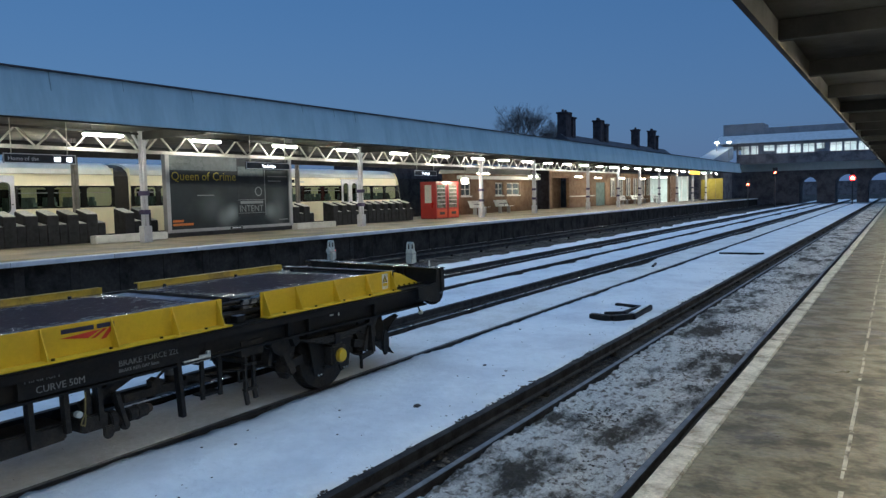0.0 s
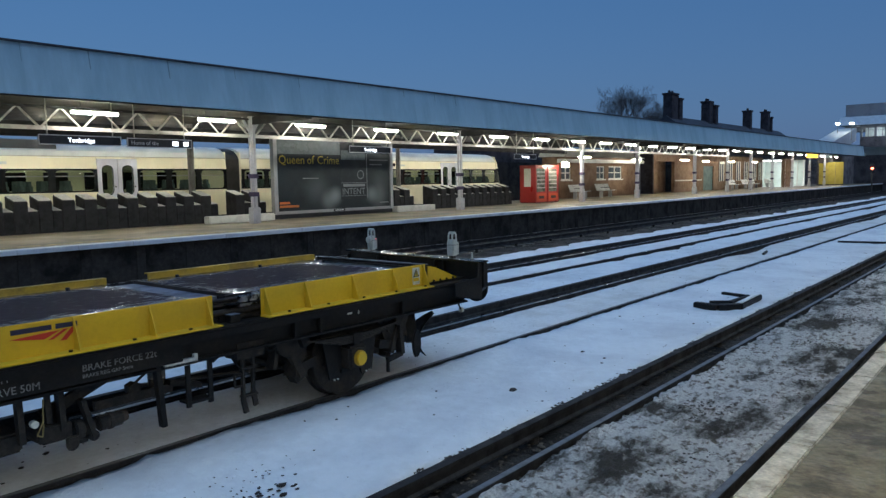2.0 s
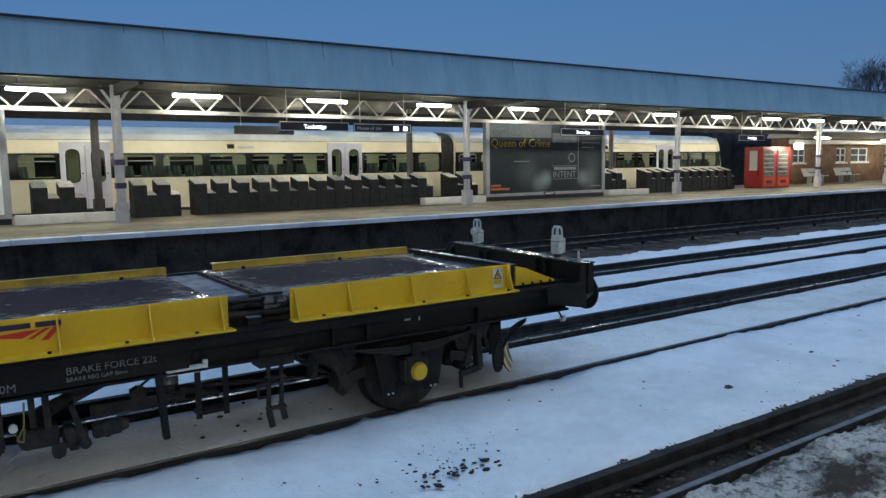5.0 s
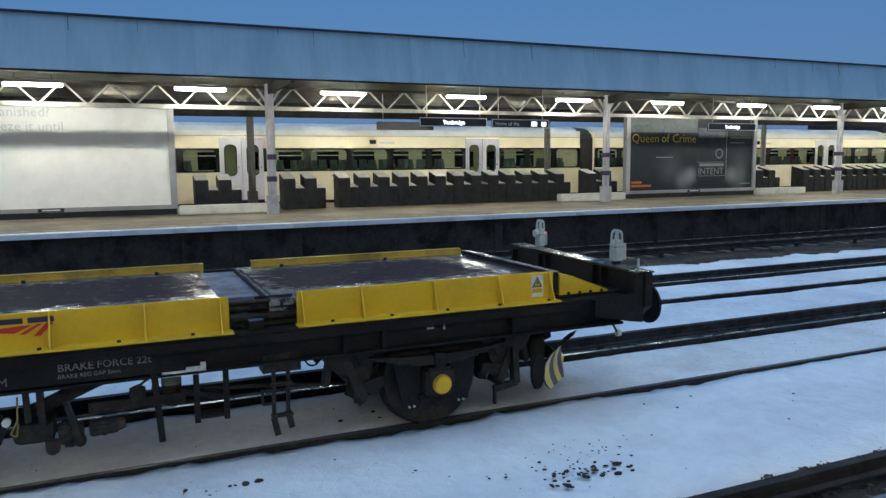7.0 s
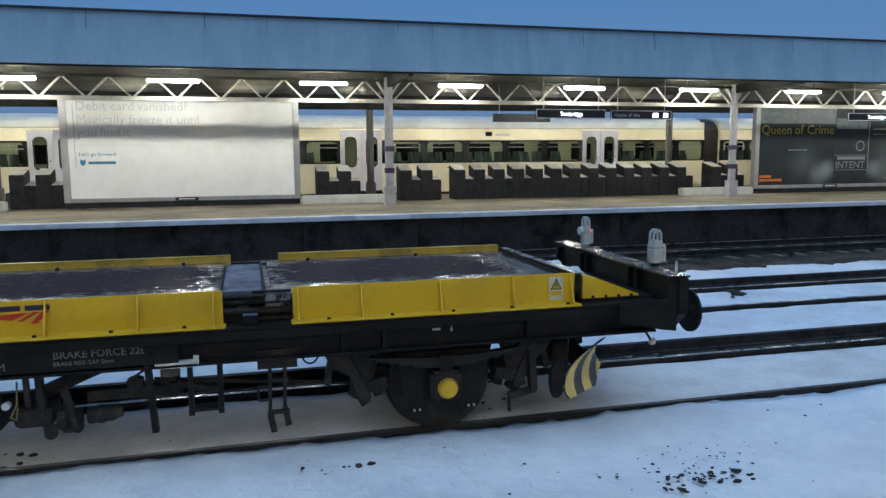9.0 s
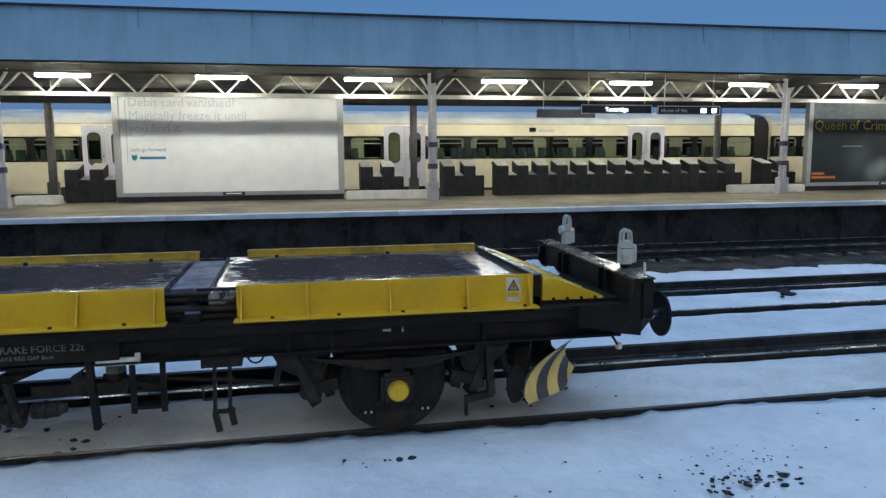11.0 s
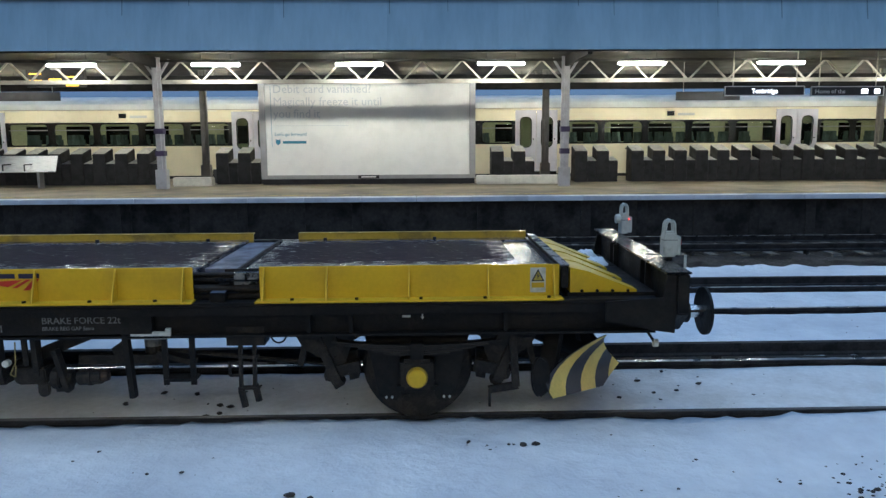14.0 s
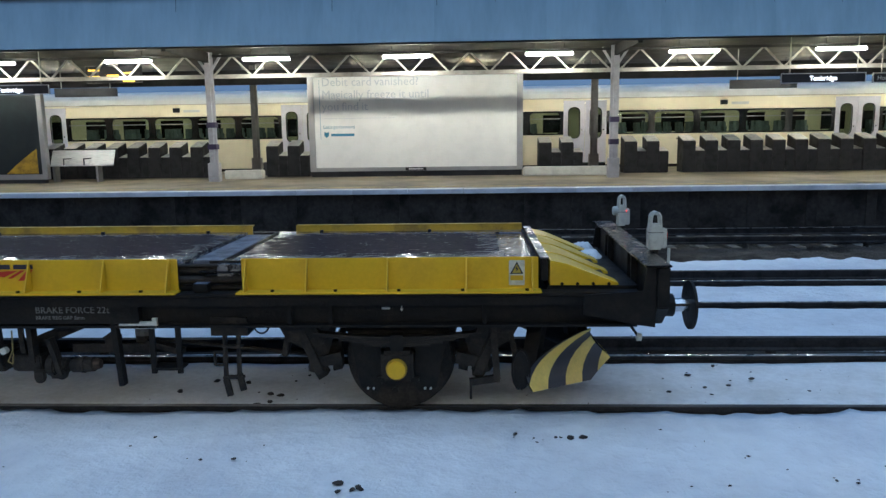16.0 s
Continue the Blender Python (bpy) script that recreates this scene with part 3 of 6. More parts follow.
for k in range(150):
    o = new("sleeper", sl)
    o.parent = bed
    o.location = (-25 + k * 0.7, 17.5, 0)


def clod(x, y, s, seed):
    random.seed(seed)
    b = B()
    bmesh.ops.create_icosphere(b, subdivisions=2, radius=s)
    for v in b.verts:
        k = 1 + 0.5 * noise.noise(v.co * (4 / s) * 0.3 + Vector((seed, 0, 0)))
        v.co = Vector((v.co.x * k * 1.3, v.co.y * k, v.co.z * k * 0.4))
    ob = solid("clod", b, CLOD, "small dark clod of dirt lying on the snow", "clod", "clods on the snow")
    ob.matrix_basis = pose(x, y, -0.022, 0, 0, random.uniform(0, 360))


random.seed(4)
clods = []
for cx, cy, n, sp, s in ((3.25, 4.80, 52, 0.28, 0.012), (3.1, 4.78, 7, 0.12, 0.020), (0.45, 5.70, 12, 0.11, 0.012), (0.83, 5.70, 3, 0.05, 0.022), (3.6, 5.15, 30, 0.3, 0.007), (-0.9, 4.84, 5, 0.12, 0.022), (3.15, 4.7, 8, 0.2, 0.022), (1.9, 5.3, 12, 0.7, 0.008), (5.5, 5.2, 12, 0.9, 0.010), (9.5, 5.4, 8, 1.6, 0.016), (-2.5, 5.5, 6, 0.5, 0.012), (2.2, 7.1, 12, 0.55, 0.018), (-2.4, 6.9, 6, 0.35, 0.02), (-1.9, 6.55, 5, 0.15, 0.02), (8.3, 11.4, 3, 0.12, 0.07), (7.04, 4.8, 1, 0.01, 0.05)):
    for k in range(n):
        clods.append((cx + random.gauss(0, sp), min(6.2, max(4.3, cy + random.gauss(0, sp * 0.4))) if cy < 6.3 else cy + random.gauss(0, 0.2), s * random.uniform(0.5, 1.5)))
for i, (x, y, s) in enumerate(clods):
    clod(x, y, s, i)

# dark bracket-shaped ironwork lying in the snow
iron = thing("track_ironwork", pose(0, 0, 0), "dark bent ironwork lying half buried in the snow", "ironwork")
for p, q, w, h in (((13.70, 5.16, 0.02), (13.62, 4.70, 0.02), 0.15, 0.11), ((13.62, 4.72, 0.02), (13.95, 4.42, 0.02), 0.15, 0.11), ((13.93, 4.42, 0.02), (15.20, 4.45, 0.03), 0.15, 0.11), ((15.47, 5.25, 0.0), (15.30, 4.66, 0.0), 0.09, 0.07), ((15.28, 4.67, 0.0), (14.40, 4.74, 0.0), 0.10, 0.07), ((14.42, 4.74, 0.0), (14.20, 5.06, 0.0), 0.09, 0.07)):
    part("bar", beam(B(), p, q, w, h), BLACKST, iron, bevel=0.012)
part("snow_strip", beam(B(), (13.98, 4.42, 0.088), (15.1, 4.45, 0.098), 0.10, 0.03), SNOW, iron, "strip of snow on the bar", bevel=0.01)
for x, y, l, a in ((29.9, 5.2, 1.6, -80), (24.5, 7.0, 0.9, 10)):
    solid("cable_end", rod(B(), (-l / 2, 0, 0), (l / 2, 0, 0), 0.045, 8), BLACKST, "short dark cable lying on the snow", "cable", "loose cables").matrix_basis = pose(x, y, -0.02, 0, 0, a)

# ---- near platform and its canopy ----
PZ = 0.915
near = solid("platform_near", box(B(), X0, 150, -6, 0.975, -0.4, PZ), PLAT, "wet stained concrete platform surface", "platform", kind="structure")
solid("platform_wall_near", box(B(), X0, 150, 1.008, 1.08, -0.4, 0.797), WALLDARK, "dark wall under the platform edge", "wall", kind="structure")
edge = thing("platform_coping_near", pose(0, 0, 0), "worn white-painted coping slabs along the platform edge", "coping", kind="structure")
cs = mesh_of("slab", box(B(), -0.449, 0.449, 0.978, 1.12, 0.80, PZ + 0.006), COPING, bevel=0.008)
for k in range(90):
    o = new("slab", cs)
    o.parent = edge
    o.location = (-6 + k * 0.905, random.uniform(-0.006, 0.006), 0)
part("slab", box(B(), 75.1, 150, 0.978, 1.12, 0.80, PZ + 0.006), COPING, edge)
line = B()
random.seed(9)
xx = -4.0
while xx < 90:
    w = random.uniform(0.12, 0.8)
    box(line, xx, xx + w, 0.196 + 0.008 * min(xx, 13) + random.uniform(-0.004, 0.006), 0.216 + 0.008 * min(xx, 13), PZ + 0.002, PZ + 0.005)
    xx += w + random.choice((0.03, 0.05, 0.18))
solid("platform_line", line, WHITELINE, "broken worn white line along the platform", "line marking", kind="structure")

cz = 3.75
b = B()
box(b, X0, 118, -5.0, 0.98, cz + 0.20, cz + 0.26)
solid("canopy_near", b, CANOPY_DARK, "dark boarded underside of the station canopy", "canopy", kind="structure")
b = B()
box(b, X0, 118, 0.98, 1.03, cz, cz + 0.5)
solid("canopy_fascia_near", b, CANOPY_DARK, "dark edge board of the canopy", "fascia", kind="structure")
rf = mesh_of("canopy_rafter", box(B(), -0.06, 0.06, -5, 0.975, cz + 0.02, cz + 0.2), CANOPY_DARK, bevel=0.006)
raft = thing("canopy_rafters", pose(0, 0, 0), "dark rafters under the canopy", "rafters", kind="structure")
for k in range(45):
    o = new("rafter", rf)
    o.parent = raft
    o.location = (-5.4 + k * 2.55, 0, 0)
solid("station_wall_near", box(B(), X0, 118, -6.3, -6.0, PZ, cz + 0.26), WALLDARK, "dark station wall behind the platform", "wall", kind="structure")

# ---- island platform ----
FY = 19.7
solid("platform_far", box(B(), X0, 128, FY + 0.45, 30.4, -0.4, PZ), PLAT_FAR, "damp grey-brown platform surface under lamps", "platform", kind="structure")
cop = thing("platform_coping_far", pose(0, 0, 0), "white-painted coping along the far platform edge", "coping", kind="structure")
cs = mesh_of("slab", box(B(), -0.745, 0.745, FY, FY + 0.45, PZ - 0.12, PZ + 0.004), COPING_FAR, bevel=0.008)
for k in range(100):
    o = new("slab", cs)
    o.parent = cop
    o.location = (-22 + k * 1.5, random.uniform(-0.01, 0.01), 0)
solid("platform_line", box(B(), X0, 128, FY + 0.95, FY + 1.05, PZ + 0.002, PZ + 0.006), YELLOWLINE, "worn yellow line along the far platform", "line marking", kind="structure")
solid("platform_wall_far", box(B(), X0, 128, FY + 0.22, FY + 0.44, -0.4, PZ - 0.12), WALLDARK, "sooty concrete wall under the platform edge", "wall", kind="structure")
ribs = thing("platform_wall_piers", pose(0, 0, 0), "sooty concrete piers of the platform wall", "piers", kind="structure")
rb = mesh_of("pier", box(B(), -0.14, 0.14, FY + 0.172, FY + 0.22, -0.4, PZ - 0.14), WALLDARK, bevel=0.01)
pn = mesh_of("panel", box(B(), -0.632, 0.632, FY + 0.185, FY + 0.22, -0.39, PZ - 0.16), WALLDARK, bevel=0.008)
for k in range(90):
    o = new("pier", rb)
    o.parent = ribs
    o.location = (-22 + k * 1.55, 0, 0)
    o = new("panel", pn)
    o.parent = ribs
    o.location = (-22 + (k + 0.5) * 1.55, 0, 0)

# canopy over the island platform
CY0, CZ0, CZ1 = 20.3, 2.45 + 0.1168 * 20.3, 2.45 + 0.1806 * 20.55
CX1 = 117.0
fas = thing("canopy_fascia_far", pose(0, 0, 0), "tall pale blue-grey painted canopy fascia with rain stains", "canopy fascia", kind="structure")
fp = mesh_of("panel", prism(B(), [(CY0, CZ0), (CY0 + 0.25, CZ1), (CY0 + 0.33, CZ1), (CY0 + 0.08, CZ0)], "x", -1.4996, 1.4996), FASCIA)
for k in range(46):
    o = new("panel", fp)
    o.parent = fas
    o.location = (-20.5 + k * 3.0, 0, 0)
    o.matrix_basis = pose(-20.5 + k * 3.0, random.uniform(-0.003, 0.003), 0)
b = B()
box(b, -22, CX1, CY0 + 0.18, CY0 + 0.45, CZ1 + 0.001, CZ1 + 0.05)
part("capping", b, SLATE, fas, "dark capping strip")
random.seed(12)
for k in range(16):
    sx, sl_ = -8 + k * 2.3 + random.uniform(-0.8, 0.8), random.uniform(0.15, 0.55)
    t = sl_ / (CZ1 - CZ0)
    b = B()
    prism(b, [(CY0 + 0.25 - 0.005, CZ1), (CY0 + 0.25 + 0.01, CZ1), (CY0 + 0.25 * (1 - t) + 0.01, CZ1 - sl_), (CY0 + 0.25 * (1 - t) - 0.005, CZ1 - sl_)], "x", sx, sx + random.uniform(0.012, 0.03))
    part("stain", b, mat("rain_stain", (0.19, 0.27, 0.29), 0.7) if k == 0 else bpy.data.materials["rain_stain"], fas, "dark rain streak")
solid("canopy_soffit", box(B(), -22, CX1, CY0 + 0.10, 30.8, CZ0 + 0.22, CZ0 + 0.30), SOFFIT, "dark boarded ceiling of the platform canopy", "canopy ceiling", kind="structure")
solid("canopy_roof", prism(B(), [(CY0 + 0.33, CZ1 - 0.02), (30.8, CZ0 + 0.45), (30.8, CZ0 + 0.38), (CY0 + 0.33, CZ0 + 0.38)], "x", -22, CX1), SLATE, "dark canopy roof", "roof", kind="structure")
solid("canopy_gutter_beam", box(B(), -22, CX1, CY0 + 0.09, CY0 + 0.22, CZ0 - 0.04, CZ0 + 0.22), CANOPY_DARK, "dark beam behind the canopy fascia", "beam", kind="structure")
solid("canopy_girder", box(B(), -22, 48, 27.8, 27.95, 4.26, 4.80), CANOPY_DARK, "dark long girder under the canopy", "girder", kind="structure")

PY, BAY, PX0 = 24.0, 12.97, -8.46
STN = [PX0 + BAY * k for k in range(-1, 5)] + [51.8, 63.2, 71.5, 78.5, 86.0, 94.0, 102.0, 110.0]


# back row stands against the light: its shade is put into this grey
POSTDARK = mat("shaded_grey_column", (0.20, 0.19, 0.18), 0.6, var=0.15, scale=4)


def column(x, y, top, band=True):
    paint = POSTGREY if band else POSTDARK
    c = thing("canopy_column", pose(x, y, PZ), "pale grey steel canopy column with dark bands" if band else "grey steel canopy column", "column", "canopy columns")
    b = B()
    box(b, -0.13, 0.13, -0.05, 0.05, 0, top - PZ)
    box(b, -0.05, 0.05, -0.13, 0.13, 0, top - PZ)
    part("shaft", b, paint, c)
    b = B()
    box(b, -0.175, 0.175, -0.16, 0.16, 0, 0.62)
    part("base_casing", b, paint, c, "boxed column foot", bevel=0.015)
    if band:
        for z in (1.05, 1.75):
            part("band", box(B(), -0.142, 0.142, -0.142, 0.142, z, z + 0.17), PURPLE, c, "dark purple band")
    b = B()
    for s in (-1, 1):
        beam(b, (s * 0.1, 0, top - PZ - 0.55), (s * 0.42, 0, top - PZ - 0.06), 0.07, 0.07)
    part("bracket", b, paint, c)


for x in STN:
    column(x, PY, CZ0 + 0.22)
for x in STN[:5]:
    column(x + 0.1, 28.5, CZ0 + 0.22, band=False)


def truss(x0, x1, y, z0, z1, n):
    t = thing("lattice_girder", pose(x0, y, z0), "white-painted lattice girder under the canopy", "lattice girder", "lattice girders")
    L, h = x1 - x0, z1 - z0
    part("bottom_chord", box(B(), 0, L, -0.05, 0.05, -0.06, 0.06), STEELWHITE, t)
    # top chord coloured dark for the shade above the lamps
    part("top_chord", box(B(), 0, L, -0.04, 0.04, h - 0.04, h + 0.04), CANOPY_DARK, t)
    for i in range(n):
        a, c = L * i / n, L * (i + 1) / n
        p, q = ((a, 0, 0), (c, 0, h)) if i % 2 == 0 else ((a, 0, h), (c, 0, 0))
        part("diagonal", beam(B(), p, q, 0.06, 0.05), STEELWHITE, t)


for a, c in zip(STN[:8], STN[1:9]):
    truss(a + 0.14, c - 0.14, PY, 4.286, 4.93, 2 * max(2, round((c - a) / 1.297)))
# cross girders from the columns to the fascia
for x in STN[:9]:
    b = B()
    box(b, x - 0.06, x + 0.06, CY0 + 0.22, PY - 0.14, CZ0 - 0.10, CZ0 + 0.2)
    solid("cross_beam", b, CANOPY_DARK, "dark cross beam from column to fascia", "beam", "canopy cross beams")


def strip_light(x, y, z, material, length=1.36):
    s = thing("strip_light", pose(x, y, z), "lit fluorescent strip light under the canopy", "lamp", "canopy strip lights")
    b = B()
    box(b, -length / 2, length / 2, -0.09, 0.09, 0.06, 0.12)
    part("housing", b, DARKFRAME, s)
    b = B()
    prism(b, [(-0.09, 0.055), (-0.08, 0.0), (-0.04, -0.03), (0.04, -0.03), (0.08, 0.0), (0.09, 0.055)], "x", -length / 2, length / 2)
    part("diffuser", b, material, s, "glowing white diffuser", bevel=0.03)
    for u in (-0.45, 0.45):
        part("hanger", rod(B(), (u, 0, 0.12), (u, 0, (CZ0 + 0.22 if y > 10 else cz + 0.2) - z), 0.012, 6), DARKFRAME, s)


LAMPY = 23.25
for k in range(-2, 32):
    strip_light(LAMPY / 21.7 * (-10.02 + 4.075 * k if k < 13 else 42.3 + 3.5 * (k - 13)), LAMPY, 2.45 + 0.0979 * LAMPY, TUBE, 1.45)
for k in range(-2, 14):
    strip_light(-8.0 + 4.07 * k, 29.2, 4.75, TUBE_FAR)
for k in range(-4, 24):
    strip_light(-1.0 + 4.2 * k, -0.55, 3.62, TUBE_NEAR)
# extra strips added to brighten the buildings, in place of globe lamps
for x, y in ((46.5, 25.5), (59.0, 27.4), (80.5, 26.6), (66.0, 26.0), (74.0, 27.0), (88.0, 26.5)):
    strip_light(x, y, 3.9, TUBE_FAR, 1.6)

# ---- things on the island platform ----
BY, BK = 25.5, 25.5 / 23.6


def bz(z):
    """Height above the platform of a line of the poster."""
    return 2.45 + (z - 2.45) * BK - PZ


def billboard(x0, x1, z0, z1, y, label):
    bb = thing("billboard", pose(x0, y, PZ), label, "billboard", "platform billboards")
    w, a, c = x1 - x0, bz(z0), bz(z1)
    part("backing", box(B(), 0, w, 0.02, 0.16, a, c), GREYFRAME, bb)
    for name, q in (("frame", (0, 0.2, a, c)), ("frame", (w - 0.2, w, a, c)), ("frame", (0.2, w - 0.2, a, a + 0.13)), ("frame", (0.2, w - 0.2, c - 0.13, c))):
        part(name, box(B(), q[0], q[1], -0.07, 0.02, q[2], q[3]), GREYFRAME, bb, bevel=0.01)
    # shade in the gap under the frame, built as a dark panel
    part("skirt", box(B(), 0.03, w - 0.03, 0.03, 0.12, 0.02, a), DARKFRAME, bb, "dark panel standing in for shade below the frame")
    for u in (0.5, w / 2, w - 0.5):
        part("leg", box(B(), u - 0.05, u + 0.05, 0.121, 0.2, 0, a), DARKFRAME, bb)
    part("maker_plate", box(B(), w / 2 - 0.36, w / 2 + 0.36, -0.085, -0.07, a + 0.01, a + 0.12), DARKFRAME, bb, "small dark maker's plate", bevel=0.005)
    part("maker_mark", box(B(), w / 2 - 0.25, w / 2 + 0.25, -0.09, -0.085, a + 0.045, a + 0.085), INKWHITE, bb, "pale bar")
    return bb, w, a, c


bx0, bx1 = BY * math.tan(radians(-12.41)), BY * math.tan(radians(3.85))
bb, w, a, c = billboard(bx0, bx1, 1.22, 4.30, BY, "large white billboard with pale blue lettering in a grey frame")
part("poster", box(B(), 0.2, w - 0.2, 0.0, 0.02, a + 0.13, c - 0.13), PAPER, bb, "white printed poster")
for text, z in (("Debit card vanished?", 3.905), ("Magically freeze it until", 3.515), ("you find it", 3.145)):
    lettering("lettering", text, 0.40, INKBLUE, bb, 0.47, -0.006, bz(z))
part("small_print", box(B(), 0.47, 3.0, -0.005, -0.001, bz(2.890), bz(2.900)), INKBLUE, bb, "line of small pale print")
lettering("lettering", "Let's go forward", 0.165, INKTEAL, bb, 0.49, -0.006, bz(2.58))
b = B()
prism(b, [(0.52, bz(2.36)), (0.60, bz(2.29)), (0.68, bz(2.36)), (0.68, bz(2.48)), (0.60, bz(2.45)), (0.52, bz(2.48))], "y", -0.005, -0.001)
part("emblem", b, INKTEAL, bb, "small teal shield emblem")
part("brand_bar", box(B(), 0.76, 1.56, -0.005, -0.001, bz(2.34), bz(2.42)), INKTEAL, bb, "teal bar")
part("margin_line", box(B(), 0.39, 0.40, -0.005, -0.001, bz(2.25), bz(4.1)), INKTEAL, bb)

qx0, qx1 = BY * math.tan(radians(37.5)), BY * math.tan(radians(46.5))
bb, w, a, c = billboard(qx0, qx1, 1.22, 4.30, BY, "dark stormy advertising billboard with gold title in a grey frame")
part("poster", box(B(), 0.2, w - 0.2, 0.0, 0.02, a + 0.13, c - 0.13), POSTER, bb, "dark printed poster")
part("poster_sky", box(B(), 0.2, 3.85, -0.004, 0.0, bz(3.62), c - 0.13), POSTERSKY, bb, "grey printed sky")
lettering("lettering", "Queen of Crime", 0.52, INKGOLD, bb, 0.30, -0.008, bz(3.23))
part("title_panel", box(B(), 3.85, 5.52, -0.006, -0.001, bz(1.72), bz(4.17)), POSTERBOOK, bb, "dark printed panel")
for q in ((3.87, 5.50, bz(1.86), bz(1.88)), (3.87, 5.50, bz(2.42), bz(2.44)), (5.52, 5.56, bz(1.75), bz(3.7))):
    part("panel_rule", box(B(), q[0], q[1], -0.009, -0.005, q[2], q[3]), PAPERSHADE, bb, "thin grey rule")
part("panel_sky", box(B(), 3.9, 5.45, -0.009, -0.0065, bz(3.42), bz(3.82)), POSTERSKY, bb, "grey printed sky")
lettering("lettering", "INTENT", 0.42, PAPERSHADE, bb, 3.92, -0.010, bz(1.93))
part("title_bar", box(B(), 4.0, 5.4, -0.010, -0.005, bz(2.26), bz(2.38)), PAPERSHADE, bb, "grey bar of title")
part("small_print", box(B(), 1.6, 2.5, -0.007, -0.001, bz(2.62), bz(2.66)), PAPERSHADE, bb)
for u, v, z in ((0.3, 0.85, 1.62), (0.3, 1.35, 1.48)):
    part("orange_mark", box(B(), u, v, -0.007, -0.001, bz(z), bz(z + 0.09)), INKORANGE, bb, "orange bar of print")
for u, v, z in ((5.75, 7.0, 3.4), (5.75, 6.6, 3.2), (6.4, 7.0, 1.5)):
    part("small_print", box(B(), u, v, -0.007, -0.001, bz(z), bz(z + 0.05)), PAPERSHADE, bb)
b = B()
bmesh.ops.create_circle(b, cap_ends=False, radius=0.22, segments=20, matrix=Matrix.Translation((5.12, -0.011, bz(2.78))) @ pose(0, 0, 0, 90, 0, 0))
bmesh.ops.create_circle(b, cap_ends=False, radius=0.17, segments=20, matrix=Matrix.Translation((5.12, -0.011, bz(2.78))) @ pose(0, 0, 0, 90, 0, 0))
bmesh.ops.bridge_loops(b, edges=b.edges[:])
part("emblem", b, PAPERSHADE, bb, "round grey emblem")


def hanging_sign(x, y, z, w, h, text, white_border=True, lit=True):
    s = thing("station_sign", pose(x, y, z), "dark hanging station sign with white letters" if text else "dark hanging platform sign without letters", "sign", "hanging signs")
    part("panel", box(B(), 0, w, -0.03, 0.03, 0, h), DARKFRAME, s, bevel=0.005)
    if white_border:
        t = 0.022
        for q in ((0, w, 0, t), (0, w, h - t, h), (0, t, t, h - t), (w - t, w, t, h - t)):
            part("border", box(B(), q[0], q[1], -0.036, -0.03, q[2], q[3]), INKWHITE, s, "white border")
    if text:
        lettering("lettering", text, h * 0.66, SIGNLIT if lit else INKWHITE, s, w * 0.5, -0.037, h * 0.26, "CENTER", 0.003)
    for u in (0.25, w - 0.25):
        part("hanger", rod(B(), (u, 0, h), (u, 0, CZ0 + 0.22 - z), 0.015, 6), STEELWHITE, s)
    return s


SY = 22.6
sx = SY * math.tan(radians(21.9))
hanging_sign(sx, SY, 3.70, 2.45, 0.29, "Tonbridge")
s2 = hanging_sign(sx + 2.65, SY, 3.68, 2.25, 0.29, "", True)
lettering("lettering", "Home of the", 0.18, INKWHITE, s2, 0.12, -0.037, 0.08)
part("lit_number", box(B(), 1.55, 1.75, -0.04, -0.03, 0.07, 0.21), SIGNLIT, s2, "lit number bar")
part("lit_number", box(B(), 1.95, 2.12, -0.04, -0.03, 0.07, 0.21), SIGNLIT, s2, "lit number bar")
hanging_sign(21.25, SY, 3.68, 2.5, 0.28, "Tonbridge")
hanging_sign(33.4, SY, 3.55, 2.2, 0.28, "Tonbridge")
hanging_sign(-15.4, SY, 3.74, 2.45, 0.29, "Tonbridge")
hanging_sign(8.76, 26.0, 3.74, 2.25, 0.30, "", False)
hanging_sign(-14.72, 26.0, 3.82, 2.25, 0.30, "", False)
dep = thing("departure_board", pose(-13.25, 25.4, 4.25), "amber dot-matrix departure board under the canopy", "display board")
part("case", box(B(), 0, 1.9, 0, 0.2, 0, 0.55), DARKFRAME, dep)
part("hanger", box(B(), 0.8, 1.1, 0.08, 0.14, 0.55, CZ0 + 0.22 - 4.25), STEELWHITE, dep)
for k, (u, v) in enumerate(((0.1, 0.40), (0.1, 0.18), (0.75, 0.22), (1.25, 0.30), (1.25, 0.12), (1.3, 0.02))):
    part("text_bar", box(B(), u, u + 0.40, -0.01, 0, v, v + 0.045), AMBER, dep, "glowing amber bar")
dep2 = thing("departure_board", pose(91.0, 21.6, 4.35), "amber lit platform display under the canopy", "display board")
part("case", box(B(), 0, 4.5, 0, 0.2, 0, 0.40), AMBER, dep2)
part("hanger", box(B(), 2.1, 2.3, 0.05, 0.15, 0.40, CZ0 + 0.22 - 4.35), STEELWHITE, dep2)

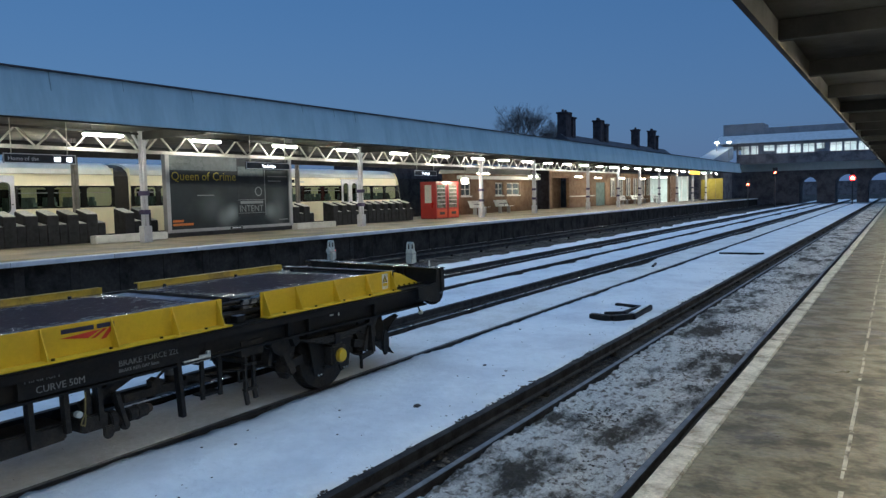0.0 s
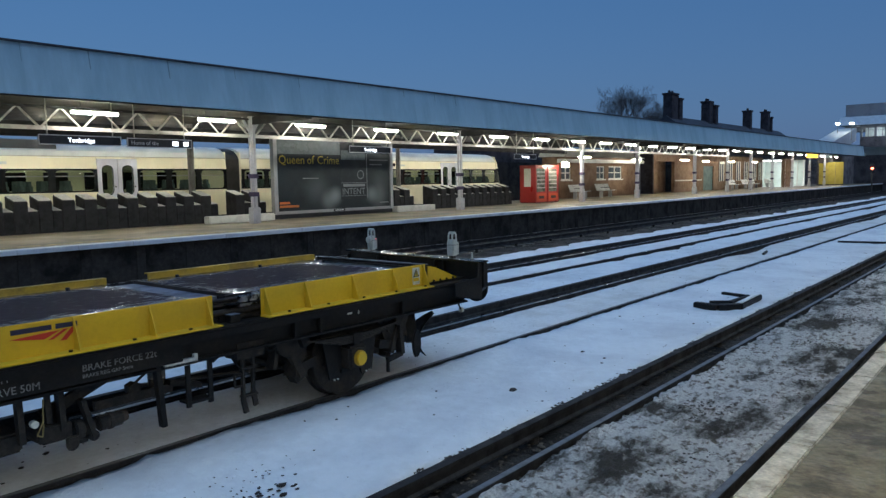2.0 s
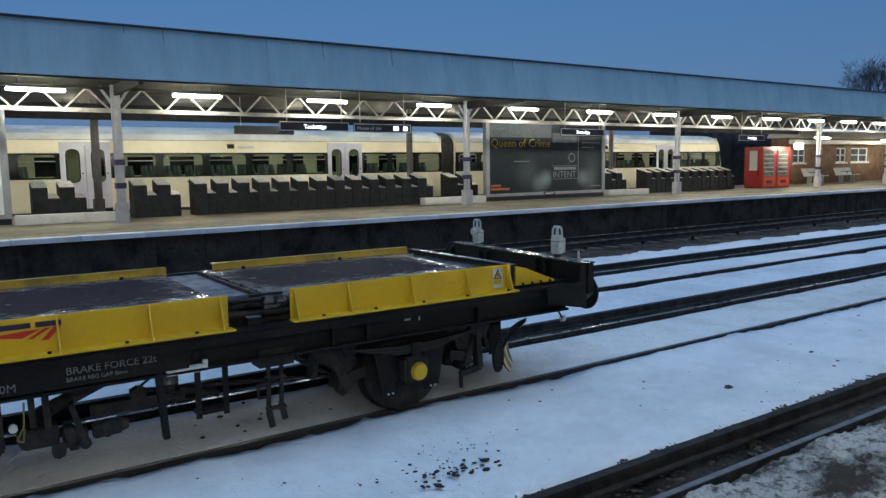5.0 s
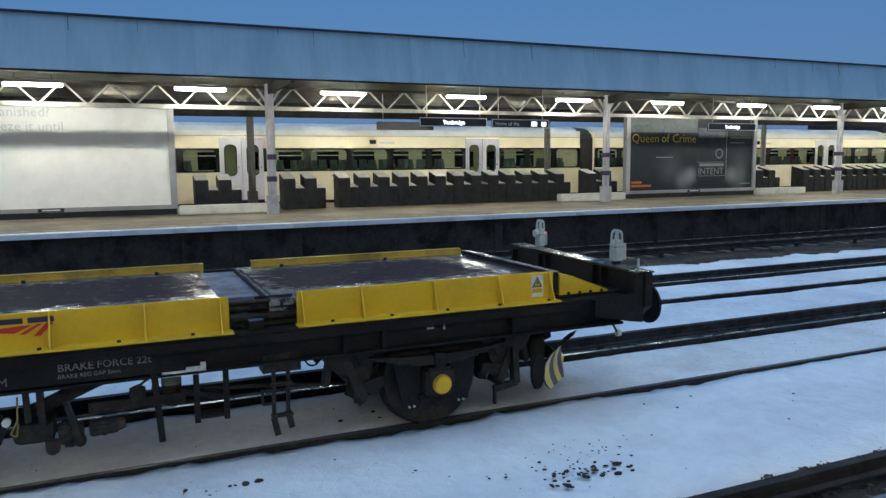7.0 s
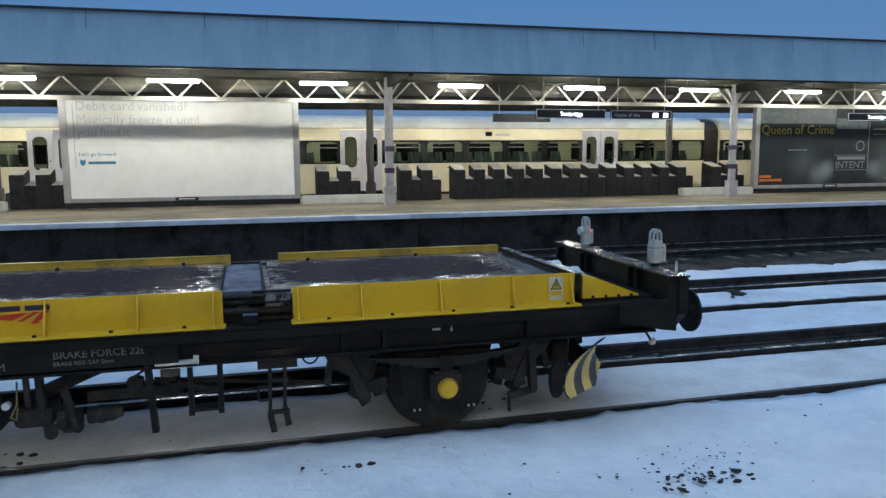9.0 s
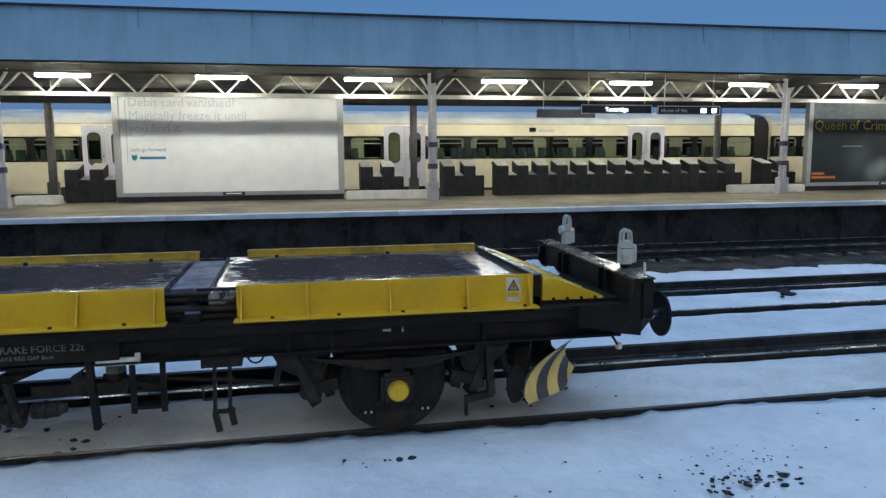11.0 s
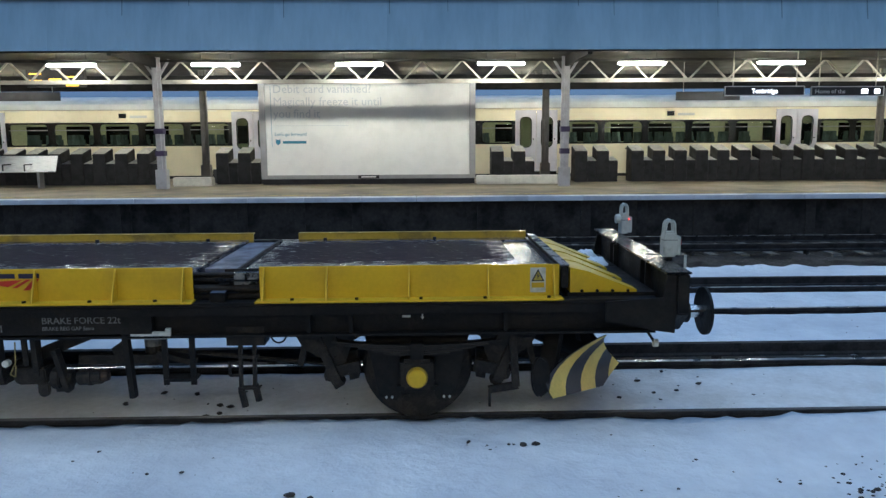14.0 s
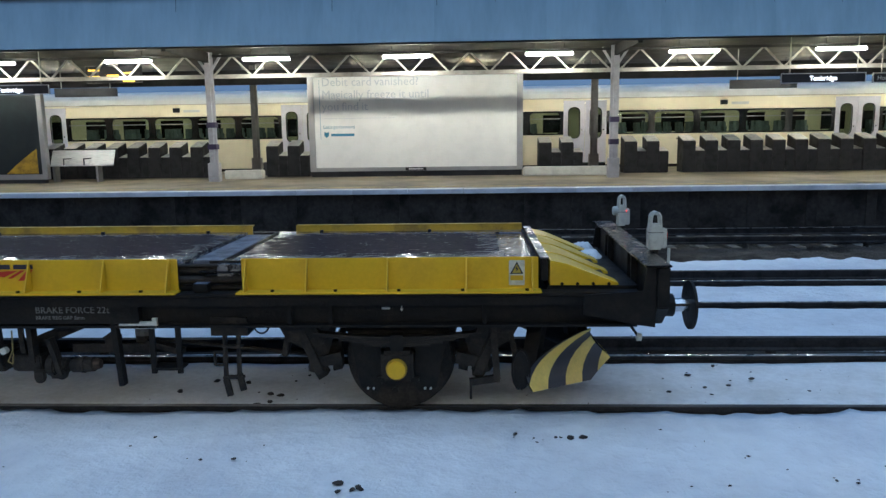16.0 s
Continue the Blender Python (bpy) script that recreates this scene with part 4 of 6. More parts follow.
# rows of high-backed dark seats
def seat(m):
    s = thing("high_backed_chair", m, "charcoal high-backed moulded seat with a glossy slanted cap coloured pale for lamplight", "chair", "row of dark platform chairs")
    b = B()
    prism(b, [(-0.37, 0.0), (0.37, 0.0), (0.37, 1.27), (-0.37, 1.08)], "x", -0.36, 0.08)
    part("backrest", b, SEATDARK, s, bevel=0.02)
    part("cap", prism(B(), [(-0.36, 1.092), (0.36, 1.278), (0.36, 1.29), (-0.36, 1.104)], "x", -0.35, 0.07), SEATTOP, s, "glossy slanted cap coloured pale for lamplight")
    part("seat", prism(B(), [(-0.35, 0.0), (0.35, 0.0), (0.35, 0.86), (-0.35, 0.74)], "x", 0.082, 0.408), SEATDARK, s, bevel=0.02)
    part("cushion", prism(B(), [(-0.33, 0.748), (0.33, 0.864), (0.33, 0.876), (-0.33, 0.76)], "x", 0.09, 0.40), SEATTOP, s)
    part("plinth", box(B(), -0.30, 0.30, -0.34, 0.34, -0.0, 0.06), DARKFRAME, s)
    return s


SEY = 26.6
first = None
groups = [(-16.7, 1), (-15.14, 8), (-7.0, 2), (2.70, 2), (5.68, 2), (7.70, 13), (18.55, 2), (21.6, 2), (26.6, 4), (31.2, 10)]
for gx, n in groups:
    for k in range(n):
        m = pose(gx + 0.77 * k, SEY, PZ)
        first = seat(m) if first is None else copy_thing(first, m)

for x0, x1 in ((-8.56, -7.24), (1.74, 4.66), (16.24, 19.39), (26.92, 29.84)):
    k = solid("white_kerb", box(B(), x0, x1, 25.2, 25.6, PZ, PZ + 0.30), CONCRETEWHITE, "low white-painted concrete plinth on the platform", "plinth", "white plinths", bevel=0.03)


def bench(m):
    s = thing("bench", m, "brushed steel bench with back and armrests", "bench", "steel benches")
    part("seat", prism(B(), [(-0.5, 0.54), (0.0, 0.52), (0.0, 0.56), (-0.5, 0.58)], "x", -1.15, 1.15), BENCHSTEEL, s)
    part("backrest", prism(B(), [(0.0, 0.56), (0.22, 1.06), (0.26, 1.05), (0.04, 0.54)], "x", -1.05, 1.15), BENCHSTEEL, s)
    for u in (-0.75, 0.75):
        part("leg", box(B(), u - 0.04, u + 0.04, -0.35, -0.05, 0, 0.53), GREYFRAME, s)
    for u in (-0.35, 0.35):
        b = B()
        for p, q in (((u, -0.4, 0.57), (u, -0.4, 0.78)), ((u, -0.4, 0.78), (u, 0.08, 0.78))):
            rod(b, p, q, 0.02, 6)
        part("armrest", b, DARKFRAME, s)
    return s


b1 = bench(pose(-13.5, 25.0, PZ))
solid("grey_cabinet", box(B(), -7.8, -6.2, 27.3, 27.8, PZ, 1.40), DARKFRAME, "low dark grey cabinet on the platform", "cabinet", bevel=0.02)
for x in (49.3, 53.4, 84.0, 88.5, 91.0, 97.0):
    copy_thing(b1, pose(x, 27.6, PZ))

case = thing("poster_case", pose(-16.1, 24.2, PZ), "glazed poster case in a grey frame with a dark yellow-edged poster", "poster case")
part("frame", box(B(), 0, 1.9, 0, 0.2, 0.12, 3.25), GREYFRAME, case, bevel=0.02)
part("poster", box(B(), 0.12, 1.72, -0.01, 0.0, 0.3, 2.95), POSTER, case, "dark poster")
part("yellow_corner", prism(B(), [(0.5, 0.32), (1.6, 0.32), (1.6, 1.15), (1.1, 0.8)], "y", -0.016, -0.011), YELLOWDULL, case)
part("plinth", box(B(), 0.1, 1.8, 0.02, 0.18, 0, 0.12), DARKFRAME, case)


def vending(x, label):
    v = thing("vending_machine", pose(x, 25.3, PZ), label, "vending machine", "vending machines")
    part("body", box(B(), 0, 1.40, 0, 1.2, 0.05, 2.42), REDKIOSK, v, bevel=0.02)
    part("display", box(B(), 0.12, 1.12, -0.012, 0, 0.72, 2.2), MACHINEGLASS, v, "lit display of goods")
    for z in (0.95, 1.2, 1.45, 1.7, 1.95):
        part("shelf", box(B(), 0.14, 1.10, -0.022, -0.012, z, z + 0.05), GREYFRAME, v)
    part("flap", box(B(), 0.10, 1.28, -0.015, 0, 0.12, 0.62), ORANGEPANEL, v, "orange delivery flap")
    part("slot", box(B(), 0.4, 1.0, -0.02, -0.015, 0.28, 0.46), DARKFRAME, v)
    part("plinth", box(B(), 0.03, 1.37, 0.03, 1.15, 0, 0.05), DARKFRAME, v)
    return v


v1 = vending(39.8, "red vending machine with a white notice on its side")
part("notice", box(B(), -0.012, 0, 0.35, 0.85, 1.05, 2.2), OFFWHITE, v1, "white notice")
v2 = vending(41.25, "red vending machine with lit display of drinks")
lampbox = thing("sign_lamp", pose(42.3, 24.6, 3.35), "small lit white sign lamp on a bracket", "lamp")
part("case", box(B(), -0.4, 0.4, -0.06, 0.06, -0.16, 0.16), TUBE_FAR, lampbox, bevel=0.03)
part("hanger", rod(B(), (0, 0, 0.16), (0, 0, CZ0 + 0.22 - 3.35), 0.02, 6), STEELWHITE, lampbox)


# ---- brick platform buildings ----
def wall_y(parent, material, x0, x1, y0, y1, z0, z1, holes):
    """A wall along x with openings (x0, x1, z0, z1) through it, one part for each stretch of it."""
    at, pieces = x0, []
    for h in sorted(holes):
        pieces += [(at, h[0], z0, z1), (h[0], h[1], z0, h[2]), (h[0], h[1], h[3], z1)]
        at = h[1]
    for p, q, u, v in pieces + [(at, x1, z0, z1)]:
        part("wall", box(B(), p, q, y0, y1, u, v), material, parent)


bld = thing("platform_building", pose(0, 0, 0), "orange-brown brick platform building with white sash windows", "building")
BW = 29.0
wins = [(49.25, 50.75, 2.35, 3.4), (54.9, 56.3, 2.35, 3.4), (57.0, 59.5, 2.35, 3.4)]
wall_y(bld, BRICK, 49.004, 63.0, BW, BW + 0.3, PZ, 4.1, wins)
part("wall", box(B(), 48.7, 49.0, BW, 30.35, PZ, 4.1), BRICK, bld)
part("wall", box(B(), 63.0, 63.3, BW, 30.35, PZ, 4.4), BRICKDARK, bld)
part("eave_board", box(B(), 48.6, 62.9, BW - 0.5, BW - 0.02, 3.66, 3.93), WHITEPAINT, bld, "pale eaves board")
part("roof", prism(B(), [(BW - 0.55, 4.11), (30.6, 4.11), (30.3, 4.6), (29.6, 4.6)], "x", 48.5, 62.99), WHITEPAINT, bld, "pale low roof")
part("back_wall", box(B(), 49.004, 62.99, 30.2, 30.35, PZ, 4.1), BRICK, bld)
for x0, x1, z0, z1 in wins:
    wn_ = part("window", box(B(), x0, x1, BW + 0.12, BW + 0.135, z0, z1), mat("dim_window_pane", (0.10, 0.12, 0.14), 0.1, bump=0) if "dim_window_pane" not in bpy.data.materials else bpy.data.materials["dim_window_pane"], bld, "dim glazing")
    t = 0.07
    for q in ((x0, x1, z0, z0 + t), (x0, x1, z1 - t, z1), (x0, x0 + t, z0 + t, z1 - t), (x1 - t, x1, z0 + t, z1 - t), ((x0 + x1) / 2 - 0.03, (x0 + x1) / 2 + 0.03, z0 + t, z1 - t), (x0 + t, x1 - t, (z0 + z1) / 2 - 0.03, (z0 + z1) / 2 + 0.03)):
        part("sash_bar", box(B(), q[0], q[1], BW + 0.06, BW + 0.118, q[2], q[3]), WHITEPAINT, wn_)
    part("sill", box(B(), x0 - 0.1, x1 + 0.1, BW - 0.08, BW + 0.0, z0 - 0.1, z0), WHITEPAINT, wn_)

bl2 = thing("platform_building", pose(0, 0, 0), "long brick platform building with doors and lit rooms", "building")
doors = [(65.6, 69.8, PZ + 0.02, 3.9), (77.5, 80.5, PZ + 0.02, 3.5)]
wall_y(bl2, BRICK, 65.0, 98.0, 28.5, 28.8, PZ, 4.6, doors)
part("wall", box(B(), 64.8, 65.0, 28.5, 34, PZ, 4.6), BRICKDARK, bl2)
part("door", box(B(), 77.5, 80.5, 28.6, 28.68, PZ + 0.02, 3.5), TEAL, bl2, "grey-teal door")
part("rail_trim", box(B(), 70, 77, 28.44, 28.5, 2.0, 2.12), CONCRETEWHITE, bl2)
part("inner_wall", box(B(), 65.2, 71, 29.9, 30.1, PZ, 4.6), BRICK, bl2)
for x in (82.0, 84.8, 87.6, 90.4, 93.5, 96.0):
    wn_ = part("window", box(B(), x, x + 1.4, 28.40, 28.46, 1.9, 4.0), bpy.data.materials["dim_window_pane"], bl2)
    for q in ((x, x + 0.12), (x + 0.64, x + 0.76), (x + 1.28, x + 1.4)):
        part("sash_bar", box(B(), q[0], q[1], 28.35, 28.4, 1.85, 4.05), WHITEPAINT, wn_)
room = thing("waiting_room", pose(0, 0, 0), "brightly lit white waiting room on the platform", "waiting room")
part("floor", box(B(), 98.5, 108, 26.0, 31, PZ + 0.004, PZ + 0.03), ROOMWHITE, room)
part("back_wall", box(B(), 98.5, 108, 31.0, 31.2, PZ, 4.4), ROOMWHITE, room)
part("side_wall", box(B(), 108, 108.2, 26, 31.2, PZ, 4.4), ROOMWHITE, room)
part("ceiling_light", box(B(), 99.5, 107, 27.5, 29.5, 4.25, 4.3), ROOMLIGHT, room)
part("roof", box(B(), 98.4, 108.3, 25.9, 31.3, 4.42, 4.5), CANOPY_DARK, room)
for x in (98.6, 101.4, 104.4, 107.6):
    part("mullion", box(B(), x, x + 0.14, 26.0, 26.1, PZ + 0.03, 4.4), WHITEPAINT, room)
part("end_wall", box(B(), 98.1, 101.4, 26.0, 26.3, PZ, 4.4), BRICK, bl2)
# unseen roof slab added to keep skylight out of the recess
part("roof", box(B(), 64.8, 98.0, 28.9, 34.0, 4.602, 4.7), CANOPY_DARK, bl2)
brd = thing("yellow_hoarding", pose(110.0, 21.7, PZ), "yellow hoarding panels at the platform end", "hoarding")
for k in range(3):
    part("panel", box(B(), 0, 0.08, k * 1.0, k * 1.0 + 0.96, 0.15, 3.1 - 0.12 * (k == 2)), BOARDYELLOW, brd)
part("foot", box(B(), -0.1, 0.2, 0, 3.0, 0, 0.14), DARKFRAME, brd)

# ---- the train at the far platform face ----
TY = 31.0


def carriage(x0, x1, end_x=None):
    L = x1 - x0
    tr = thing("train_carriage", pose(x0, TY, 0), "cream-white electric train carriage with dark lit windows", "train", "train carriages")
    zf, zs, zw, zc, zr = 1.15, 2.23, 3.20, 3.72, 4.30
    d = L / 2 - 6.36
    dm = [(d, d + 1.75), (L - d - 1.75, L - d)]
    # side below and above the window band
    spans = [(0.0, dm[0][0]), (dm[0][1], dm[1][0]), (dm[1][1], L)]
    for a_, b_ in spans:
        part("lower_side", box(B(), a_, b_, 0, 0.06, zf - 0.15, zs), TRAINWHITE, tr)
        part("upper_side", prism(B(), [(0, zw), (0.06, zw), (0.16, zc), (0.09, zc)], "x", a_, b_), TRAINWHITE, tr)
        n = max(1, round((b_ - a_) / 1.75))
        w_ = (b_ - a_) / n
        for i in range(n):
            u = a_ + i * w_
            b = ring(B(), (u, u + w_, zs, zw, 0.002), (u + 0.14, u + w_ - 0.14, zs + 0.06, zw - 0.07, 0.15), -0.004, 0.05)
            wd = part("window", b, TRAINDARK, tr, "black window surround")
            p_ = part("pane", box(B(), u + 0.13, u + w_ - 0.13, 0.012, 0.02, zs + 0.05, zw - 0.06), PANE, wd)
            p_.visible_shadow = False
            part("vent_bar", box(B(), u + 0.145, u + w_ - 0.145, -0.006, 0.01, zw - 0.32, zw - 0.29), GREYFRAME, wd)
    for a_, b_ in dm:
        mid = (a_ + b_) / 2
        for p, q in ((a_, mid - 0.01), (mid + 0.01, b_)):
            c_ = (p + q) / 2
            b = ring(B(), (p, q, zf - 0.05, zc - 0.1, 0.004), (c_ - 0.22, c_ + 0.22, zs - 0.12, zw + 0.12, 0.17), -0.02, 0.05)
            dr = part("door", b, TRAINDOOR, tr, "pale grey sliding door leaf")
            part("door_window", box(B(), c_ - 0.24, c_ + 0.24, 0.0, 0.01, zs - 0.14, zw + 0.14), PANE_DIMMED, dr, "darkened door glass")
            part("door_seal", ring(B(), (c_ - 0.25, c_ + 0.25, zs - 0.15, zw + 0.15, 0.20), (c_ - 0.215, c_ + 0.215, zs - 0.115, zw + 0.115, 0.165), -0.026, -0.0205), TRAINDARK, dr)
            part("door_button", rod(B(), (c_ + 0.32, -0.03, zs + 0.2), (c_ + 0.32, -0.02, zs + 0.2), 0.03, 10), TRAINDARK, dr)
        part("door_header", prism(B(), [(0, zc - 0.1), (0.06, zc - 0.1), (0.16, zc), (0.09, zc)], "x", a_, b_), TRAINWHITE, tr)
    prof = [(0.09, zc), (0.20, zc + 0.22), (0.45, zc + 0.42), (0.9, zr - 0.04), (1.4, zr), (1.9, zr - 0.04), (2.35, zc + 0.42), (2.60, zc + 0.22), (2.71, zc), (2.62, zc - 0.02), (1.4, zr - 0.12), (0.18, zc - 0.02)]
    part("roof", prism(B(), prof, "x", 0, L), TRAINROOF, tr, "pale curved roof")
    part("cantrail_strip", box(B(), 0, L, 0.05, 0.085, zc - 0.03, zc + 0.005), SEATTOP, tr)
    part("floor", box(B(), 0, L, 0.06, 2.74, zf - 0.1, zf), TRAINSEAT, tr)
    part("far_side", box(B(), 0, L, 2.74, 2.8, zf - 0.1, zc), INTERIOR, tr)
    for k in range(int(L / 1.75)):
        part("far_window", box(B(), k * 1.75 + 0.45, k * 1.75 + 1.5, 2.725, 2.738, zs + 0.08, zw - 0.1), TRAINDARK, tr, "dark window across the aisle", bevel=0.005)
    part("ceiling", box(B(), 0, L, 0.2, 2.6, zc - 0.12, zc - 0.06), INTERIOR, tr)
    part("ceiling_light", box(B(), 0.4, L - 0.4, 1.2, 1.45, zc - 0.15, zc - 0.121), bpy.data.materials.get("carriage_light") or glow("carriage_light", (1.0, 0.90, 0.60), 2.3), tr, "glowing ceiling strip")
    part("underframe", box(B(), 0.3, L - 0.3, 0.15, 2.6, 0.45, zf - 0.1), GANGWAY, tr)
    for u in (2.6, L - 2.6):
        bg = part("bogie", box(B(), u - 1.4, u + 1.4, 0.35, 2.45, 0.25, 0.62), GANGWAY, tr, bevel=0.05)
        for v in (-0.95, 0.95):
            b = B()
            rod(b, (u + v, 0.6, 0.42), (u + v, 2.2, 0.42), 0.42, 20)
            part("wheels", b, BLACKGREASE, bg)
    # white bars painted on the cantrail for reflections of the platform lamps
    for s in (0.09,):
        for k in range(int(L / 4)):
            part("roof_light_strip", box(B(), 1.2 + 4 * k, 2.9 + 4 * k, 0.055, 0.075, zc - 0.075, zc - 0.05), INKWHITE, tr) if k % 2 else None
    sb = B()
    x = 0.6
    while x < L - 0.6:
        if not any(p - 0.3 < x < q + 0.3 for p, q in dm):
            for y_ in (0.15, 1.7):
                box(sb, x, x + 0.12, y_, y_ + 0.44, zf + 0.35, zf + 1.36)
                box(sb, x, x + 0.12, y_ + 0.5, y_ + 0.94, zf + 0.35, zf + 1.36)
                box(sb, x - 0.02, x + 0.1, y_ + 0.08, y_ + 0.36, zf + 1.36, zf + 1.56)
                box(sb, x - 0.02, x + 0.1, y_ + 0.58, y_ + 0.86, zf + 1.36, zf + 1.56)
                box(sb, x + 0.14, x + 0.55, y_, y_ + 0.95, zf + 0.35, zf + 0.5)
        x += 0.92
    tagged(part("seats", sb, TRAINSEAT, tr), "rows of grey-blue seats", kind="stuff")
    part("number_plate_bar", box(B(), L * 0.42, L * 0.42 + 0.55, -0.002, 0.0, 2.0, 2.05), INKDARK, tr)
    part("grille", box(B(), L * 0.5, L * 0.5 + 0.3, 0.03, 0.06, zw + 0.14, zw + 0.36), TRAINDARK, tr, "dark speaker grille")
    part("grille", box(B(), L * 0.5 + 0.45, L * 0.5 + 1.15, 0.03, 0.06, zw + 0.18, zw + 0.28), TRAINROOF, tr)
    for y_ in (0.3,):
        part("end_wall", box(B(), -0.04, 0, 0.1, 2.7, zf, zc + 0.3), TRAINWHITE, tr)
        part("end_wall", box(B(), L, L + 0.04, 0.1, 2.7, zf, zc + 0.3), TRAINWHITE, tr)
    return tr, L


GX, END, CL = 21.47, 43.5, 21.8
LAST = carriage(GX + 0.45, END)[0]
carriage(GX - 0.45 - CL, GX - 0.45)
carriage(GX - 1.35 - 2 * CL, GX - 1.35 - CL)
for x in (GX, GX - 0.9 - CL):
    solid("gangway", prism(B(), [(TY + u, z) for u, z in ((0.12, 1.1), (0.12, 3.66), (0.24, 3.88), (0.50, 4.08), (0.95, 4.2), (1.4, 4.24), (1.85, 4.2), (2.3, 4.08), (2.56, 3.88), (2.68, 3.66), (2.68, 1.1))], "x", x - 0.40, x + 0.40), GANGWAY, "black rubber gangway between the carriages", "gangway", "gangways", bevel=0.05)
cab = new("driving_cab")
cab.parent = LAST
cab.location = (END - GX - 0.40, 0, 0)
tagged(cab, "cream rounded driving cab end")
part("nose", prism(B(), [(0, 1.0), (0.55, 1.0), (0.62, 2.2), (0.35, 3.6), (0.0, 4.2)], "y", 0.08, 2.72), TRAINWHITE, cab, bevel=0.12)
part("cab_window", prism(B(), [(0.06, 2.25), (0.40, 2.25), (0.26, 3.25), (0.06, 3.25)], "y", 0.05, 0.082), TRAINDARK, cab, "dark cab side window")

# added box that covers a bright patch of sky behind the buildings
solid("goods_shed", box(B(), 52, 112, 37.5, 44.0, -0.34, 5.5), BRICKDARK, "dark box added to screen the sky behind the buildings", "shed", kind="structure")
# added wall that fills the gap between train and machines with dark
solid("boundary_wall", box(B(), 20, 112, 37.0, 37.4, -0.34, 3.95), WALLDARK, "dark wall added to darken the gap beside the train", "wall", kind="structure")

# ---- station house, chimneys, tree, footbridge ----
house = thing("station_house", pose(0, 0, 0), "dark slate-roofed station house behind the platforms", "house")
part("wall", box(B(), 90.8, 140, 34.2, 42, PZ - 1.3, 7.05), BRICKDARK, house)
part("roof", prism(B(), [(33.7, 7.0), (42.5, 7.0), (38.1, 10.15)], "x", 90.4, 140), SLATE, house)
for x0, x1, z1, pots in ((90.9, 92.8, 13.0, 2), (93.4, 94.4, 12.5, 2), (104.0, 105.3, 12.9, 2), (106.4, 107.5, 12.5, 1), (121.9, 122.9, 12.7, 1), (131.2, 132.4, 13.1, 2), (133.4, 134.0, 12.3, 1)):
    st = part("chimney", box(B(), x0, x1, 37.5, 38.7, 8.8, z1 - 0.25), BRICKDARK, house, "sooty brick chimney stack", bevel=0.03)
    part("cap", box(B(), x0 - 0.12, x1 + 0.12, 37.38, 38.82, z1 - 0.25, z1), BRICKDARK, st, bevel=0.03)
    for k in range(pots):
        part("pot", rod(B(), (x0 + (k + 0.5) * (x1 - x0) / pots, 38.1, z1), (x0 + (k + 0.5) * (x1 - x0) / pots, 38.1, z1 + 0.35), 0.2, 8, 0.15), BRICKDARK, st)
solid("finial_post", rod(B(), (127, 25.4, 5.5), (127, 25.4, 9.2), 0.35, 8, 0.2), BRICKDARK, "slim dark roof vent", "vent")


def bare_tree(x, y, z, h, seed, label):
    random.seed(seed)
    t = thing("tree", pose(x, y, z), label, "tree", "bare trees")
    part("trunk", rod(B(), (0, 0, 0), (0, 0, h * 0.36), 0.30, 10, 0.2), BARK, t)
    verts, faces = [], []

    def grow(p, d, ln, r, lv):
        q = p + d * ln
        u = d.orthogonal().normalized()
        w = d.cross(u)
        k = len(verts)
        for c, rr in ((p, r), (q, r * 0.62)):
            for i in range(3):
                a = i * 2.0944
                verts.append(c + (u * math.cos(a) + w * math.sin(a)) * rr)
        faces.extend([(k, k + 1, k + 4, k + 3), (k + 1, k + 2, k + 5, k + 4), (k + 2, k, k + 3, k + 5)])
        if lv >= 6:
            return
        for _ in range(3):
            ax = Vector((random.gauss(0, 1), random.gauss(0, 1), random.gauss(0, 0.6))).normalized()
            grow(p + d * ln * random.uniform(0.5, 1.0), (d + ax * 0.6 + Vector((0, 0, 0.10))).normalized(), ln * random.uniform(0.6, 0.82), max(0.008, r * 0.56), lv + 1)
    for k in range(8):
        a, lean = k * 2.4, 0.10 + 0.30 * (k / 8)
        grow(Vector((0, 0, h * (0.29 + 0.03 * (k % 3)))), Vector((math.cos(a) * lean, math.sin(a) * lean, 1)).normalized(), h * 0.15, 0.10, 0)
    me = bpy.data.meshes.new("crown")
    me.from_pydata([tuple(v) for v in verts], [], faces)
    me.materials.append(BARK)
    crown = new("crown", me)
    crown.parent = t
    tagged(crown, "fine bare twigs")


bare_tree(117, 56.2, -0.3, 24.5, 3, "bare winter tree behind the station roofs")
bare_tree(127.5, 56.0, -0.3, 22.0, 5, "smaller bare winter tree behind the roofs")

FX = 125.0
fb = thing("footbridge", pose(FX, 0, 0), "covered footbridge with lit windows across the tracks", "footbridge")
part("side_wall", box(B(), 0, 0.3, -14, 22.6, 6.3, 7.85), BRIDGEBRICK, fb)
part("top_rail", box(B(), 0, 0.3, -14, 22.6, 9.15, 9.6), BRIDGEGREY, fb)
part("roof", prism(B(), [(-0.7, 9.6), (4.2, 9.6), (4.2, 11.0), (1.6, 11.0)], "y", -14, 25.6), BRIDGEROOF, fb, "pale snowy roof slope")
part("upper_storey", box(B(), 4.2, 9, -14, 25.3, 9.0, 12.2), BRIDGEGREY, fb)
part("tower", box(B(), 4.0, 9.5, 19.3, 25.4, 9.0, 13.0), BRIDGEGREY, fb)
part("back_wall", box(B(), 3.9, 4.1, -14, 22.6, 5.2, 9.6), ROOMWHITE, fb)
part("floor", box(B(), 0.3, 3.9, -14, 22.6, 7.4, 7.5), BRIDGEGREY, fb)
